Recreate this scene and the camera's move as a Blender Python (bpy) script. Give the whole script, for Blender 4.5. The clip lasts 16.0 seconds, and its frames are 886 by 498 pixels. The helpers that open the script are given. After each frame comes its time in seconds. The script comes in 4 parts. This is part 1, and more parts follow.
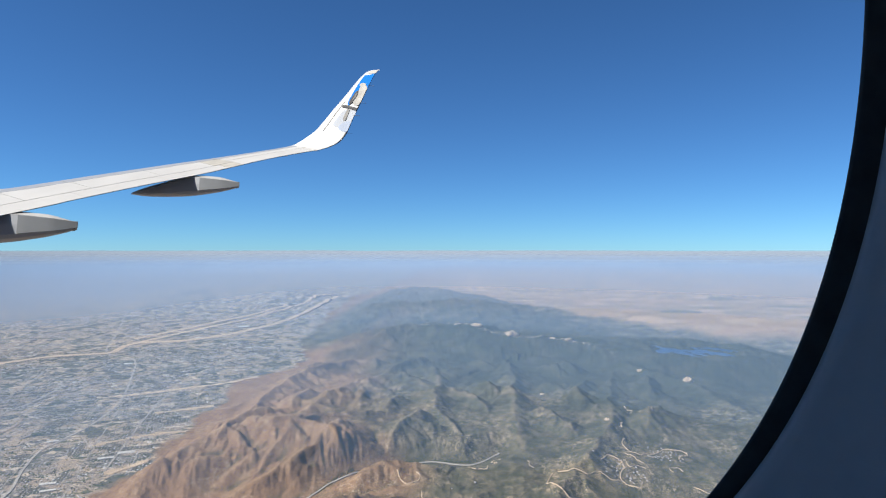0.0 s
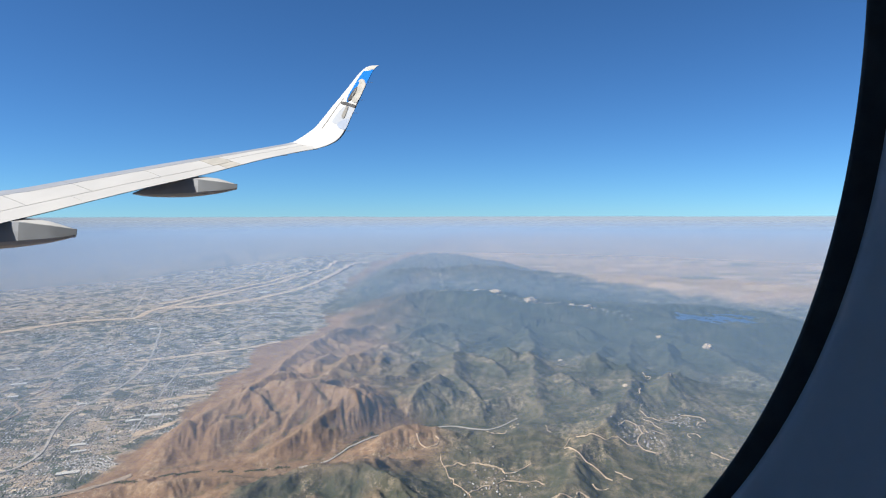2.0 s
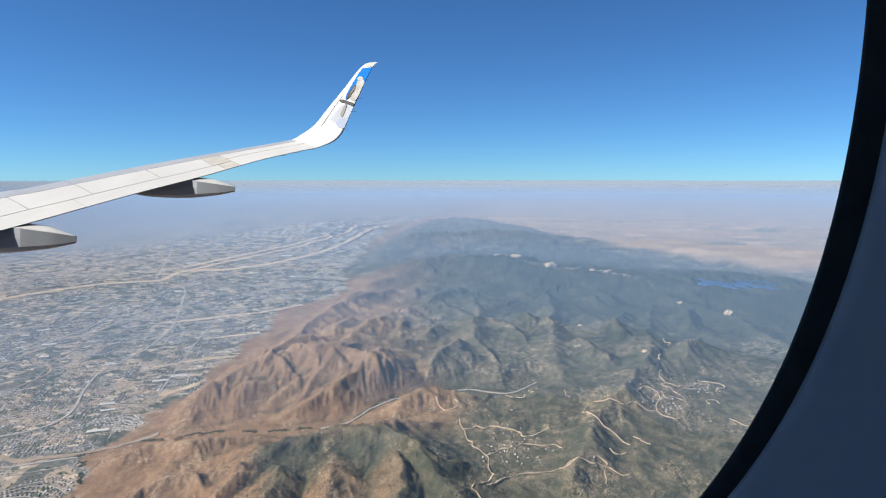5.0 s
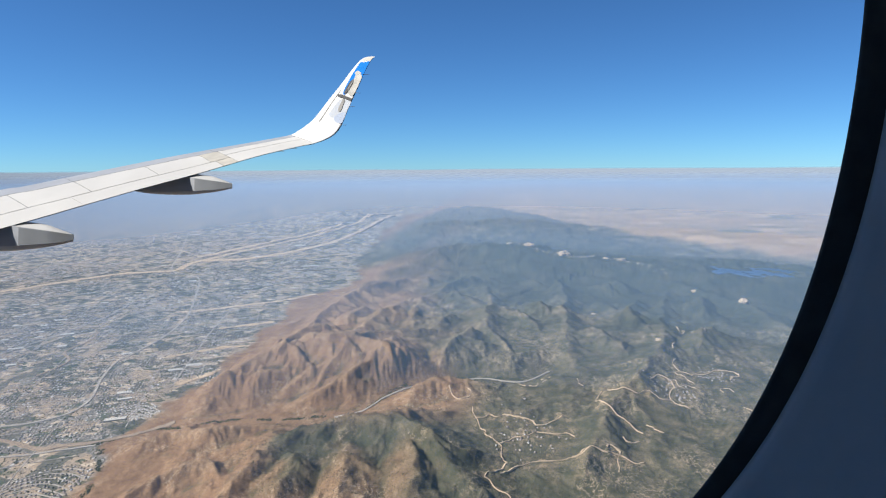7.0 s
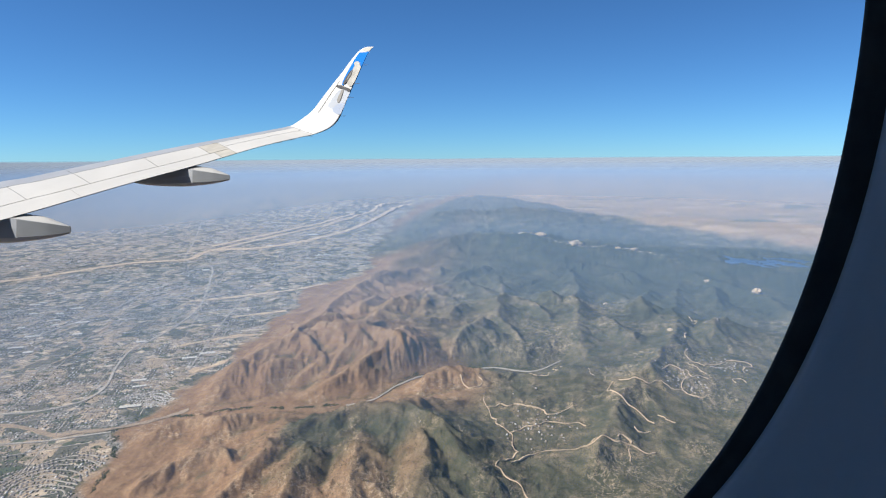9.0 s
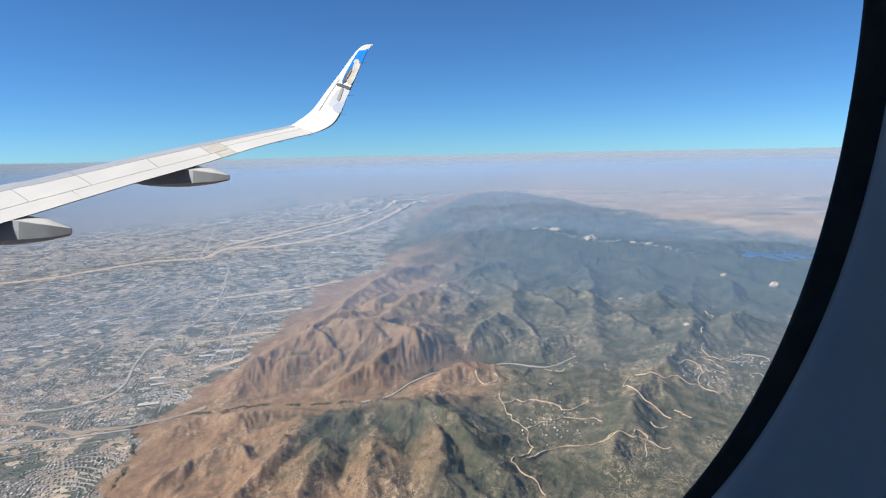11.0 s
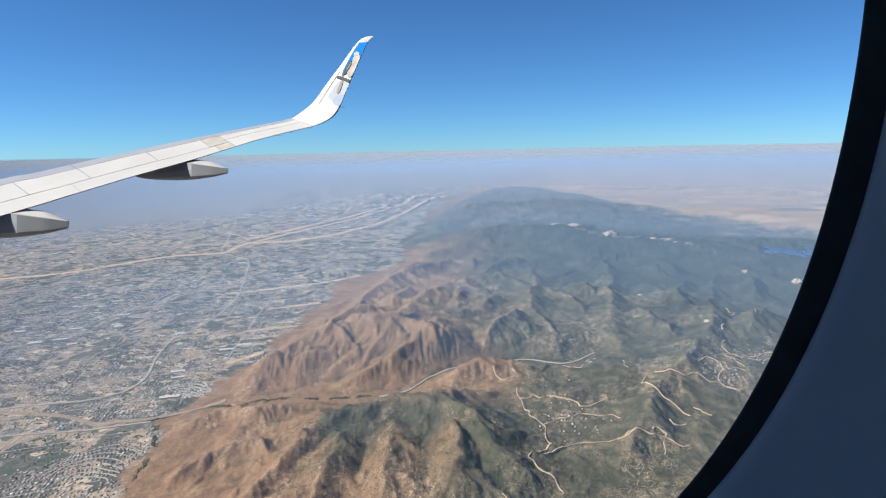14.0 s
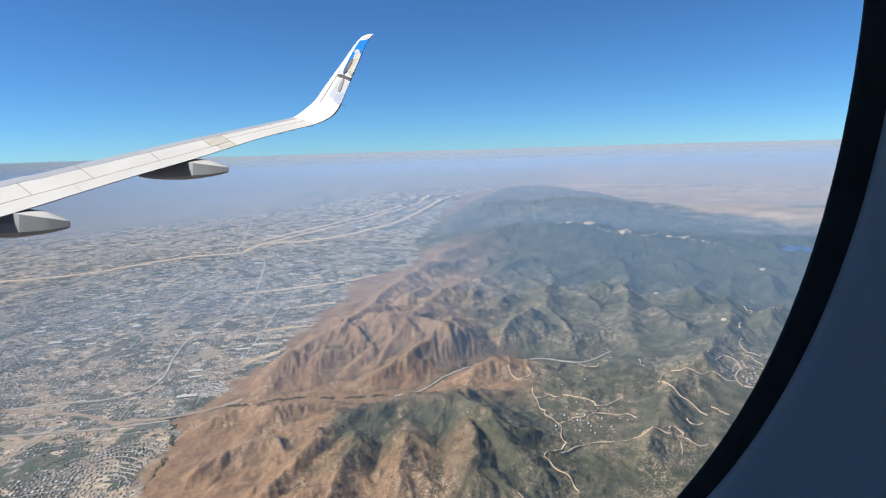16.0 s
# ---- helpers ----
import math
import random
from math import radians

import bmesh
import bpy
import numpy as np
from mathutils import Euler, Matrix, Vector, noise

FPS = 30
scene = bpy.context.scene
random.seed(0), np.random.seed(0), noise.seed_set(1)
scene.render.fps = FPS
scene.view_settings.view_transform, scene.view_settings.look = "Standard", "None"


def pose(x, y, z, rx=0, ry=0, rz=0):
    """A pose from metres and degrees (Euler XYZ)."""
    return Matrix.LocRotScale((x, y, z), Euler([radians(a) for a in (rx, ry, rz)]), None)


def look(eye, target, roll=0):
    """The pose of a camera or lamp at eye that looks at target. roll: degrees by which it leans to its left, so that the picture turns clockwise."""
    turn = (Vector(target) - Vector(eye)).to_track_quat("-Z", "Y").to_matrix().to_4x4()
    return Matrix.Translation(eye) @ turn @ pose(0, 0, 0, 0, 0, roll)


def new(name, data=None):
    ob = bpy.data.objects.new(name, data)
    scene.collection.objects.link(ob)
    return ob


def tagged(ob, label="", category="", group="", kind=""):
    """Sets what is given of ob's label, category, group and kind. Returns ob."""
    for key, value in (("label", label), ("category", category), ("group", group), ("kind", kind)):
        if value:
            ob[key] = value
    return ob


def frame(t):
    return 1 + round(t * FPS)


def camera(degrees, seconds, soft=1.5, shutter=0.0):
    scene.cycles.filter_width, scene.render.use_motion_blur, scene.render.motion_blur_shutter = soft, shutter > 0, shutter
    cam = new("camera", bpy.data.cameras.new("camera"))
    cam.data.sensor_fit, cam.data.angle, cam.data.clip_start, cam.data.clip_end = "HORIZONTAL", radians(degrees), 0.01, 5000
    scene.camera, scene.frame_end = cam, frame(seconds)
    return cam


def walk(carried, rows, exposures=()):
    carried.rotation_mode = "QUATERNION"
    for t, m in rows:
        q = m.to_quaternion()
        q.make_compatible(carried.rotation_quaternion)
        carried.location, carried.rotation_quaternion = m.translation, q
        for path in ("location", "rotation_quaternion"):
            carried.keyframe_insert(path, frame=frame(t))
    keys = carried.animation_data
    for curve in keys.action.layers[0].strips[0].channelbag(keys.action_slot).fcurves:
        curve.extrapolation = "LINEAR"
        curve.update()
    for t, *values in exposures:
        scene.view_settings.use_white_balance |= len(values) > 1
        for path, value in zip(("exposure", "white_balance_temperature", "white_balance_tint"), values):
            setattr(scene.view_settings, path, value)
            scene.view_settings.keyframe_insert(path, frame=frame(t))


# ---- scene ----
# The camera and its walk. The eye turns down and to the left behind the window while it swings gently past the wing.
cam = camera(65.0, 16.0, soft=1.2)
ROWS = [  # seconds; eye in metres; yaw, pitch, lean in degrees
    (0.0, -1.338, 2.633, 115.783, -5.56, 0.04, 0.00),
    (0.5, -1.238, 2.627, 115.878, -5.13, -0.40, 0.06),
    (1.0, -1.140, 2.623, 116.030, -4.72, -1.14, 0.13),
    (1.5, -1.036, 2.617, 116.222, -4.32, -2.00, -0.01),
    (2.0, -0.958, 2.600, 116.384, -3.96, -2.77, 0.10),
    (2.5, -0.871, 2.600, 116.546, -3.60, -3.55, 0.12),
    (3.0, -0.798, 2.595, 116.686, -3.29, -4.23, 0.22),
    (3.5, -0.734, 2.587, 116.794, -3.01, -4.75, 0.29),
    (4.0, -0.679, 2.576, 116.899, -2.80, -5.19, 0.10),
    (6.5, -0.323, 2.618, 117.139, -1.41, -6.34, 0.32),
    (7.0, -0.271, 2.639, 117.157, -1.21, -6.65, 0.38),
    (7.5, -0.205, 2.672, 117.182, -0.98, -6.97, 0.40),
    (8.0, -0.156, 2.693, 117.196, -0.78, -7.32, 0.22),
    (8.5, -0.101, 2.712, 117.191, -0.53, -7.54, 0.12),
    (9.0, -0.035, 2.714, 117.193, -0.23, -7.52, 0.44),
    (11.5, 0.256, 2.796, 117.209, 1.10, -7.89, 1.24),
    (12.0, 0.313, 2.826, 117.201, 1.34, -7.94, 1.35),
    (12.5, 0.372, 2.852, 117.192, 1.60, -7.99, 1.44),
    (13.0, 0.426, 2.871, 117.184, 1.86, -8.05, 1.38),
    (13.5, 0.487, 2.894, 117.176, 2.15, -8.12, 1.21),
    (14.0, 0.541, 2.913, 117.162, 2.42, -8.16, 1.19),
    (14.5, 0.610, 2.937, 117.153, 2.76, -8.16, 1.32),
    (15.0, 0.672, 2.954, 117.139, 3.09, -8.19, 1.40),
    (15.5, 0.730, 2.975, 117.134, 3.37, -8.19, 1.47),
    (16.0, 0.778, 2.991, 117.123, 3.61, -8.19, 1.65),
]
walk(cam, [(t, pose(x, y, z, 90 + pitch, lean, yaw)) for t, x, y, z, yaw, pitch, lean in ROWS])

# The land is drawn up on a plan in which the eye stands 2.47 units over the valley; LAND sets that plan into the world.
SIZE = 47.525
LAND_AT = Matrix.Translation((-0.156, 2.693, 0)) @ pose(0, 0, 0, 0, 0, -0.41) @ Matrix.Diagonal((SIZE, 1.4524 * SIZE, SIZE, 1)) @ Matrix.Translation((-0.0623, 0.0526, 0))


def on_land(ob):
    """Sets an object that was built in the units of the plan into the world."""
    at, turn = LAND_AT @ ob.location, ob.rotation_euler.z
    if ob.location.length > 0:
        ob.matrix_world = Matrix.Translation(at) @ Matrix.Rotation(turn, 4, "Z") @ Matrix.Scale(SIZE, 4)
    else:
        ob.matrix_world = LAND_AT
    return ob


# ---- light ----
SUN_EL, SUN_AZ = 41.0, -99.0          # height, and the bearing from straight ahead (minus: to the left)
world = bpy.data.worlds.new("sky")
scene.world = world
world.use_nodes = True
wn, wl = world.node_tree.nodes, world.node_tree.links
wn.clear()
sky = wn.new("ShaderNodeTexSky")
sky.sky_type, sky.sun_disc = "NISHITA", False
sky.sun_elevation, sky.sun_rotation = radians(SUN_EL), radians(SUN_AZ)
sky.altitude, sky.air_density, sky.dust_density, sky.ozone_density = 3000, 0.85, 0.12, 5.0
back = wn.new("ShaderNodeBackground")
back.inputs["Strength"].default_value = 0.088
tone = wn.new("ShaderNodeMix")
tone.data_type, tone.blend_type = "RGBA", "MULTIPLY"
tone.inputs[0].default_value, tone.inputs[7].default_value = 1.0, (0.53, 0.89, 1.13, 1.0)
wl.new(sky.outputs[0], tone.inputs[6])
wl.new(tone.outputs[2], back.inputs["Color"])
wl.new(back.outputs[0], wn.new("ShaderNodeOutputWorld").inputs["Surface"])
sun_data = bpy.data.lights.new("sun", "SUN")
sun_data.energy, sun_data.angle, sun_data.color = 5.0, radians(0.5), (1.0, 0.95, 0.87)
sun = new("sun", sun_data)
sx, sy, sz = math.sin(radians(SUN_AZ)) * math.cos(radians(SUN_EL)), math.cos(radians(SUN_AZ)) * math.cos(radians(SUN_EL)), math.sin(radians(SUN_EL))
sun.matrix_world = look((sx * 50, sy * 50, sz * 50), (0, 0, 0))
scene.view_settings.exposure = 0.24
scene.cycles.transparent_max_bounces = 16


# ---- materials ----
class Nodes:
    """A short hand for building a node material."""

    def __init__(self, name):
        self.mat = bpy.data.materials.new(name)
        self.mat.use_nodes = True
        self.t = self.mat.node_tree
        self.t.nodes.clear()

    def n(self, kind, **sets):
        node = self.t.nodes.new("ShaderNode" + kind)
        for key, value in sets.items():
            setattr(node, key, value)
        return node

    def put(self, socket, value):
        if hasattr(value, "links"):
            self.t.links.new(value, socket)
        else:
            socket.default_value = value

    def coords(self, scale=1.0, which="Object", turn=0.0, stretch=(1, 1, 1)):
        m = self.n("Mapping")
        self.put(m.inputs["Vector"], self.n("TexCoord").outputs[which])
        m.inputs["Scale"].default_value = [scale * s for s in stretch]
        m.inputs["Rotation"].default_value[2] = radians(turn)
        return m.outputs[0]

    def noise(self, vector, scale=1.0, detail=6.0, rough=0.55, warp=0.0, kind="FBM"):
        nd = self.n("TexNoise", noise_type=kind)
        self.put(nd.inputs["Vector"], vector)
        for key, value in (("Scale", scale), ("Detail", detail), ("Roughness", rough), ("Distortion", warp)):
            nd.inputs[key].default_value = value
        return nd.outputs[0]

    def ramp(self, fac, *stops):
        r = self.n("ValToRGB")
        e = r.color_ramp.elements
        while len(e) < len(stops):
            e.new(0.5)
        for i, (at, c) in enumerate(stops):
            e[i].position, e[i].color = at, (c if isinstance(c, tuple) else (c, c, c)) + (1.0,)
        self.put(r.inputs[0], fac)
        return r.outputs[0]

    def mix(self, fac, a, b, how="MIX"):
        m = self.n("Mix", data_type="RGBA", blend_type=how)
        self.put(m.inputs[0], fac)
        for s, v in ((m.inputs[6], a), (m.inputs[7], b)):
            self.put(s, v if hasattr(v, "links") else tuple(v) + (1.0,))
        return m.outputs[2]

    def math(self, how, a, b=0.5, clamp=False):
        m = self.n("Math", operation=how, use_clamp=clamp)
        self.put(m.inputs[0], a)
        self.put(m.inputs[1], b)
        return m.outputs[0]

    def surface(self, colour, rough=0.8, metal=0.0, bump=None, depth=0.002, strength=0.5, spec=0.5):
        p = self.n("BsdfPrincipled")
        self.put(p.inputs["Base Color"], colour if hasattr(colour, "links") else tuple(colour) + (1.0,))
        self.put(p.inputs["Roughness"], rough)
        self.put(p.inputs["Metallic"], metal)
        self.put(p.inputs["Specular IOR Level"], spec)
        if bump is not None:
            b = self.n("Bump")
            b.inputs["Strength"].default_value, b.inputs["Distance"].default_value = strength, depth
            self.put(b.inputs["Height"], bump)
            self.put(p.inputs["Normal"], b.outputs[0])
        self.out(p.outputs[0])
        return self.mat

    def out(self, shader):
        self.put(self.n("OutputMaterial").inputs["Surface"], shader)
        return self.mat


def paint(name, colour, rough=0.35, dirt=0.08, scale=1.5, spec=0.3):
    """Painted sheet: faint streaks of dirt and a fine unevenness."""
    m = Nodes(name)
    v = m.coords(scale)
    big = m.noise(v, 1.0, 5)
    fine = m.noise(v, 30.0, 3)
    worn = m.mix(m.ramp(big, (0.35, 0.0), (0.75, 1.0)), colour, [c * (1 - 2 * dirt) for c in colour])
    worn = m.mix(m.math("MULTIPLY", fine, 0.25), worn, [c * (1 - dirt) for c in colour])
    return m.surface(worn, m.ramp(fine, (0.2, rough * 0.8), (0.8, min(1, rough * 1.3))), bump=fine, depth=0.001, strength=0.15, spec=spec)


def land_material():
    m = Nodes("land")
    pos = m.coords(1.0)
    cover = m.n("Attribute", attribute_name="cover")
    sep = m.n("SeparateColor")
    m.put(sep.inputs[0], cover.outputs["Color"])
    town, green, plain = sep.outputs
    n1 = m.noise(pos, 1.3, 8, 0.6, 0.3)
    n2 = m.noise(pos, 9.0, 8, 0.65, 0.4)
    n3 = m.noise(pos, 45.0, 5, 0.7)
    # dry grass on bare hills
    dry = m.ramp(n2, (0.3, (0.20, 0.125, 0.078)), (0.5, (0.33, 0.195, 0.108)), (0.72, (0.43, 0.285, 0.165)))
    dry = m.mix(m.ramp(n1, (0.45, 0.0), (0.7, 0.6)), dry, (0.22, 0.135, 0.085))
    n4 = m.noise(pos, 130.0, 3, 0.7)
    dry = m.mix(m.ramp(n3, (0.36, 0.55), (0.56, 0.0)), dry, (0.17, 0.11, 0.07))
    dry = m.mix(m.ramp(n4, (0.36, 0.6), (0.58, 0.0)), dry, (0.14, 0.095, 0.06))
    dry = m.mix(m.ramp(n3, (0.58, 0.0), (0.72, 0.5)), dry, (0.50, 0.36, 0.23))
    # brush
    brush = m.ramp(n2, (0.3, (0.052, 0.058, 0.040)), (0.5, (0.115, 0.112, 0.078)), (0.68, (0.22, 0.18, 0.125)))
    speck = m.ramp(n4, (0.38, 1.0), (0.58, 0.0))
    brush = m.mix(m.math("MULTIPLY", speck, 0.7), brush, (0.06, 0.066, 0.036))
    streak = m.noise(pos, 7.0, 9, 0.72, 1.2, "RIDGED_MULTIFRACTAL")
    bare = m.math("MULTIPLY", m.ramp(streak, (0.62, 0.0), (0.95, 1.0)), m.ramp(n1, (0.42, 0.0), (0.6, 0.9)))
    brush = m.mix(bare, brush, (0.46, 0.35, 0.23))
    hills = m.mix(green, dry, brush)
    wood_bare_gully = m.n("SeparateColor")
    m.put(wood_bare_gully.inputs[0], m.n("Attribute", attribute_name="wood_bare_gully").outputs["Color"])
    thin = m.math("MULTIPLY", wood_bare_gully.outputs[1], m.ramp(n4, (0.42, 0.0), (0.62, 0.75)))
    hills = m.mix(thin, hills, (0.46, 0.34, 0.22))
    # darker in the hollows, by the gully mask
    hills = m.mix(m.math("MULTIPLY", wood_bare_gully.outputs[2], 0.6), hills, (0.075, 0.08, 0.05))
    wood = m.ramp(n3, (0.3, (0.018, 0.028, 0.020)), (0.7, (0.06, 0.07, 0.045)))
    hills = m.mix(m.math("MULTIPLY", wood_bare_gully.outputs[0], 0.85), hills, wood)
    # thin bare lines of ridges and worn paths
    for scale, wide in ((5.5, 0.010), (13.0, 0.016)):
        away = m.math("ABSOLUTE", m.math("SUBTRACT", m.noise(pos, scale, 5, 0.6, 0.6), 0.5))
        line = m.math("MULTIPLY", m.ramp(away, (0.0, 0.9), (wide, 0.0)), m.ramp(m.noise(pos, 2.3, 3), (0.47, 0.0), (0.60, 1.0)))
        line = m.math("MULTIPLY", line, m.ramp(wood_bare_gully.outputs[0], (0.2, 1.0), (0.9, 0.25)))
        hills = m.mix(line, hills, (0.52, 0.40, 0.27))
    # dry plain
    field = m.n("TexVoronoi", feature="F1")
    m.put(field.inputs["Vector"], m.coords(1.0, turn=20, stretch=(1.1, 1.8, 1)))
    field.inputs["Scale"].default_value = 1.0
    patch = m.n("SeparateColor")
    m.put(patch.inputs[0], field.outputs["Color"])
    flat = m.ramp(patch.outputs[0], (0.0, (0.46, 0.30, 0.17)), (0.5, (0.33, 0.24, 0.15)), (0.8, (0.56, 0.39, 0.24)), (1.0, (0.17, 0.16, 0.10)))
    # town ground: gardens, asphalt, dust
    lots = m.n("TexVoronoi", feature="F1", distance="CHEBYCHEV")
    m.put(lots.inputs["Vector"], m.coords(1.0, turn=18))
    lots.inputs["Scale"].default_value = 4.6
    lot = m.n("SeparateColor")
    m.put(lot.inputs[0], lots.outputs["Color"])
    street = m.n("TexVoronoi", feature="F1", distance="CHEBYCHEV")
    m.put(street.inputs["Vector"], m.coords(1.0, turn=18))
    street.inputs["Scale"].default_value = 38.0
    cell = m.n("SeparateColor")
    m.put(cell.inputs[0], street.outputs["Color"])
    houses = m.ramp(cell.outputs[0], (0.0, (0.15, 0.155, 0.125)), (0.42, (0.21, 0.20, 0.175)), (0.7, (0.29, 0.265, 0.23)), (0.9, (0.38, 0.34, 0.29)), (0.98, (0.58, 0.55, 0.50)))
    dusty = m.mix(m.ramp(n2, (0.4, 0.35), (0.6, 1.0)), houses, (0.50, 0.38, 0.255))
    leafy = m.mix(0.75, houses, (0.07, 0.082, 0.058))
    towny = m.mix(m.ramp(lot.outputs[0], (0.45, 0.0), (0.55, 1.0)), houses, leafy)
    towny = m.mix(m.ramp(lot.outputs[1], (0.60, 0.0), (0.66, 0.95)), towny, dusty)
    towny = m.mix(m.math("MULTIPLY", m.ramp(n1, (0.35, 0.0), (0.65, 1.0)), 0.35), towny, (0.30, 0.25, 0.20))
    small = m.n("TexVoronoi", feature="F1", distance="CHEBYCHEV")
    m.put(small.inputs["Vector"], m.coords(1.0, turn=18, stretch=(1, 1.6, 1)))
    small.inputs["Scale"].default_value = 11.0
    yard = m.n("SeparateColor")
    m.put(yard.inputs[0], small.outputs["Color"])
    towny = m.mix(m.ramp(yard.outputs[0], (0.90, 0.0), (0.92, 0.8)), towny, (0.64, 0.52, 0.38))
    towny = m.mix(m.ramp(yard.outputs[1], (0.84, 0.0), (0.87, 0.8)), towny, (0.09, 0.115, 0.075))
    ground = m.mix(plain, hills, flat)
    ground = m.mix(town, ground, towny)
    return m.surface(ground, 0.95, bump=m.math("ADD", n2, m.math("MULTIPLY", n3, 0.35)), depth=0.018 * SIZE, strength=0.8, spec=0.1)


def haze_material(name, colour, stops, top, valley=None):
    """See-through sheet whose colour stands in for haze; over the valley it fades lower."""
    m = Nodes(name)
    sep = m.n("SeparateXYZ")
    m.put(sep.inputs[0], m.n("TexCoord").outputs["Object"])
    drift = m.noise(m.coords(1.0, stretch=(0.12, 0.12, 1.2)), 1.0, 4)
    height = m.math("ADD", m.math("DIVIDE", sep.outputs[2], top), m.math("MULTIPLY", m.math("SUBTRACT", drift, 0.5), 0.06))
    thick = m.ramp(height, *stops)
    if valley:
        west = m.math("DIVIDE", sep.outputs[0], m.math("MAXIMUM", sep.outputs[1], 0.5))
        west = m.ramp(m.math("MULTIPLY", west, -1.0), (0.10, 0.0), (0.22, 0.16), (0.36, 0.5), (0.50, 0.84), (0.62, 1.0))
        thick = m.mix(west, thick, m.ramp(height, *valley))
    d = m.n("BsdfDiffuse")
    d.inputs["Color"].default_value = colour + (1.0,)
    # normal held straight up, so the painted haze is lit evenly
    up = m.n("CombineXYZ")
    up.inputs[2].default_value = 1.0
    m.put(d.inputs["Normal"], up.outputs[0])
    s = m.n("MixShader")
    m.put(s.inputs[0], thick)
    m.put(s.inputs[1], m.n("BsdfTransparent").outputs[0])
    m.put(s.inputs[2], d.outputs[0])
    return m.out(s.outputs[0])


LAND = land_material()
WHITE = paint("white_paint", (0.67, 0.66, 0.63), 0.5, 0.05)
PALE = paint("pale_grey_paint", (0.74, 0.74, 0.73), 0.6, 0.03)
SEAM = paint("seam_grey", (0.15, 0.15, 0.16), 0.6, 0.1)
FAIRING = paint("fairing_grey", (0.50, 0.52, 0.55), 0.45, 0.08)
BLUE = paint("blue_paint", (0.006, 0.20, 0.66), 0.7, 0.02, 1.5, 0.1)
SLAT = paint("slat_grey", (0.46, 0.48, 0.51), 0.4, 0.08, 2)
TAN = paint("weathered_paint", (0.62, 0.59, 0.52), 0.6, 0.15, 4)
RUBBER = paint("black_rubber", (0.05, 0.053, 0.056), 0.8, 0.2, 3)
PANEL = paint("cabin_panel", (0.56, 0.65, 0.75), 0.7, 0.05, 0.3, 0.15)


# ---- mesh helpers ----
def as_mesh(ob_name, verts, faces, material, smooth=False):
    me = bpy.data.meshes.new(ob_name)
    me.from_pydata([tuple(v) for v in verts], [], [tuple(f) for f in faces])
    me.materials.append(material)
    if smooth:
        me.polygons.foreach_set("use_smooth", [True] * len(me.polygons))
    me.update()
    return me


def part(name, mesh, parent, label=""):
    ob = new(name, mesh)
    ob.parent = parent
    return tagged(ob, label)


def loft(rings, closed=True, caps=True):
    """Verts and faces of a skin over rings of equally many points."""
    k = len(rings[0])
    verts = [p for r in rings for p in r]
    faces = []
    for i in range(len(rings) - 1):
        for j in range(k if closed else k - 1):
            a, b = i * k + j, i * k + (j + 1) % k
            faces.append((a, b, b + k, a + k))
    if caps:
        faces.append(tuple(range(k - 1, -1, -1)))
        faces.append(tuple(range((len(rings) - 1) * k, len(rings) * k)))
    return verts, faces


# ---- the land ----
def smooth(a, b, x):
    t = np.clip((x - a) / (b - a), 0, 1)
    return t * t * (3 - 2 * t)


def lattice(ix, iy, seed):
    h = (ix.astype(np.int64) * 374761393 + iy.astype(np.int64) * 668265263 + seed * 974711) & 0xFFFFFFFF
    h = ((h ^ (h >> 13)) * 1274126177) & 0xFFFFFFFF
    a = (h ^ (h >> 16)) / 4294967296.0 * 2 * np.pi
    return np.cos(a), np.sin(a)


def grad_noise(x, y, seed=0):
    ix, iy = np.floor(x), np.floor(y)
    fx, fy = x - ix, y - iy
    u, v = fx ** 3 * (fx * (fx * 6 - 15) + 10), fy ** 3 * (fy * (fy * 6 - 15) + 10)
    out = 0
    for dx in (0, 1):
        for dy in (0, 1):
            gx, gy = lattice(ix + dx, iy + dy, seed)
            w = (u if dx else 1 - u) * (v if dy else 1 - v)
            out = out + w * (gx * (fx - dx) + gy * (fy - dy))
    return out * 1.4


def fbm(x, y, octaves=5, seed=0, gain=0.5):
    total, a = 0, 1.0
    for o in range(octaves):
        total = total + a * grad_noise(x, y, seed + o)
        x, y, a = x * 2.03 + 11.3, y * 2.03 - 7.1, a * gain
    return total


def ridged(x, y, octaves=6, seed=0, gain=0.5):
    total, a, w, norm = 0, 1.0, 1.0, 0.0
    for o in range(octaves):
        r = (1 - np.abs(grad_noise(x, y, seed + o))) ** 2
        total = total + a * r * w
        norm += a
        w = np.clip(r * 1.3, 0, 1)
        x, y, a = x * 2.07 + 3.7, y * 2.07 + 9.2, a * gain
    return total / norm


def along(x, y, line, how_far=False):
    """Distance to a polyline in the plan, and the way gone along it."""
    best, gone, start = np.full(np.shape(x), 1e9), np.zeros(np.shape(x)), 0.0
    for (ax, ay), (bx, by) in zip(line, line[1:]):
        dx, dy = bx - ax, by - ay
        size = math.hypot(dx, dy)
        t = np.clip(((x - ax) * dx + (y - ay) * dy) / size ** 2, 0, 1)
        d = np.hypot(x - ax - t * dx, y - ay - t * dy)
        side = np.where((x - ax) * dy - (y - ay) * dx > 0, 0.0, 37.0)
        gone = np.where(d < best, start + t * size + side, gone)
        best = np.minimum(best, d)
        start += size
    return (best, gone) if how_far else best


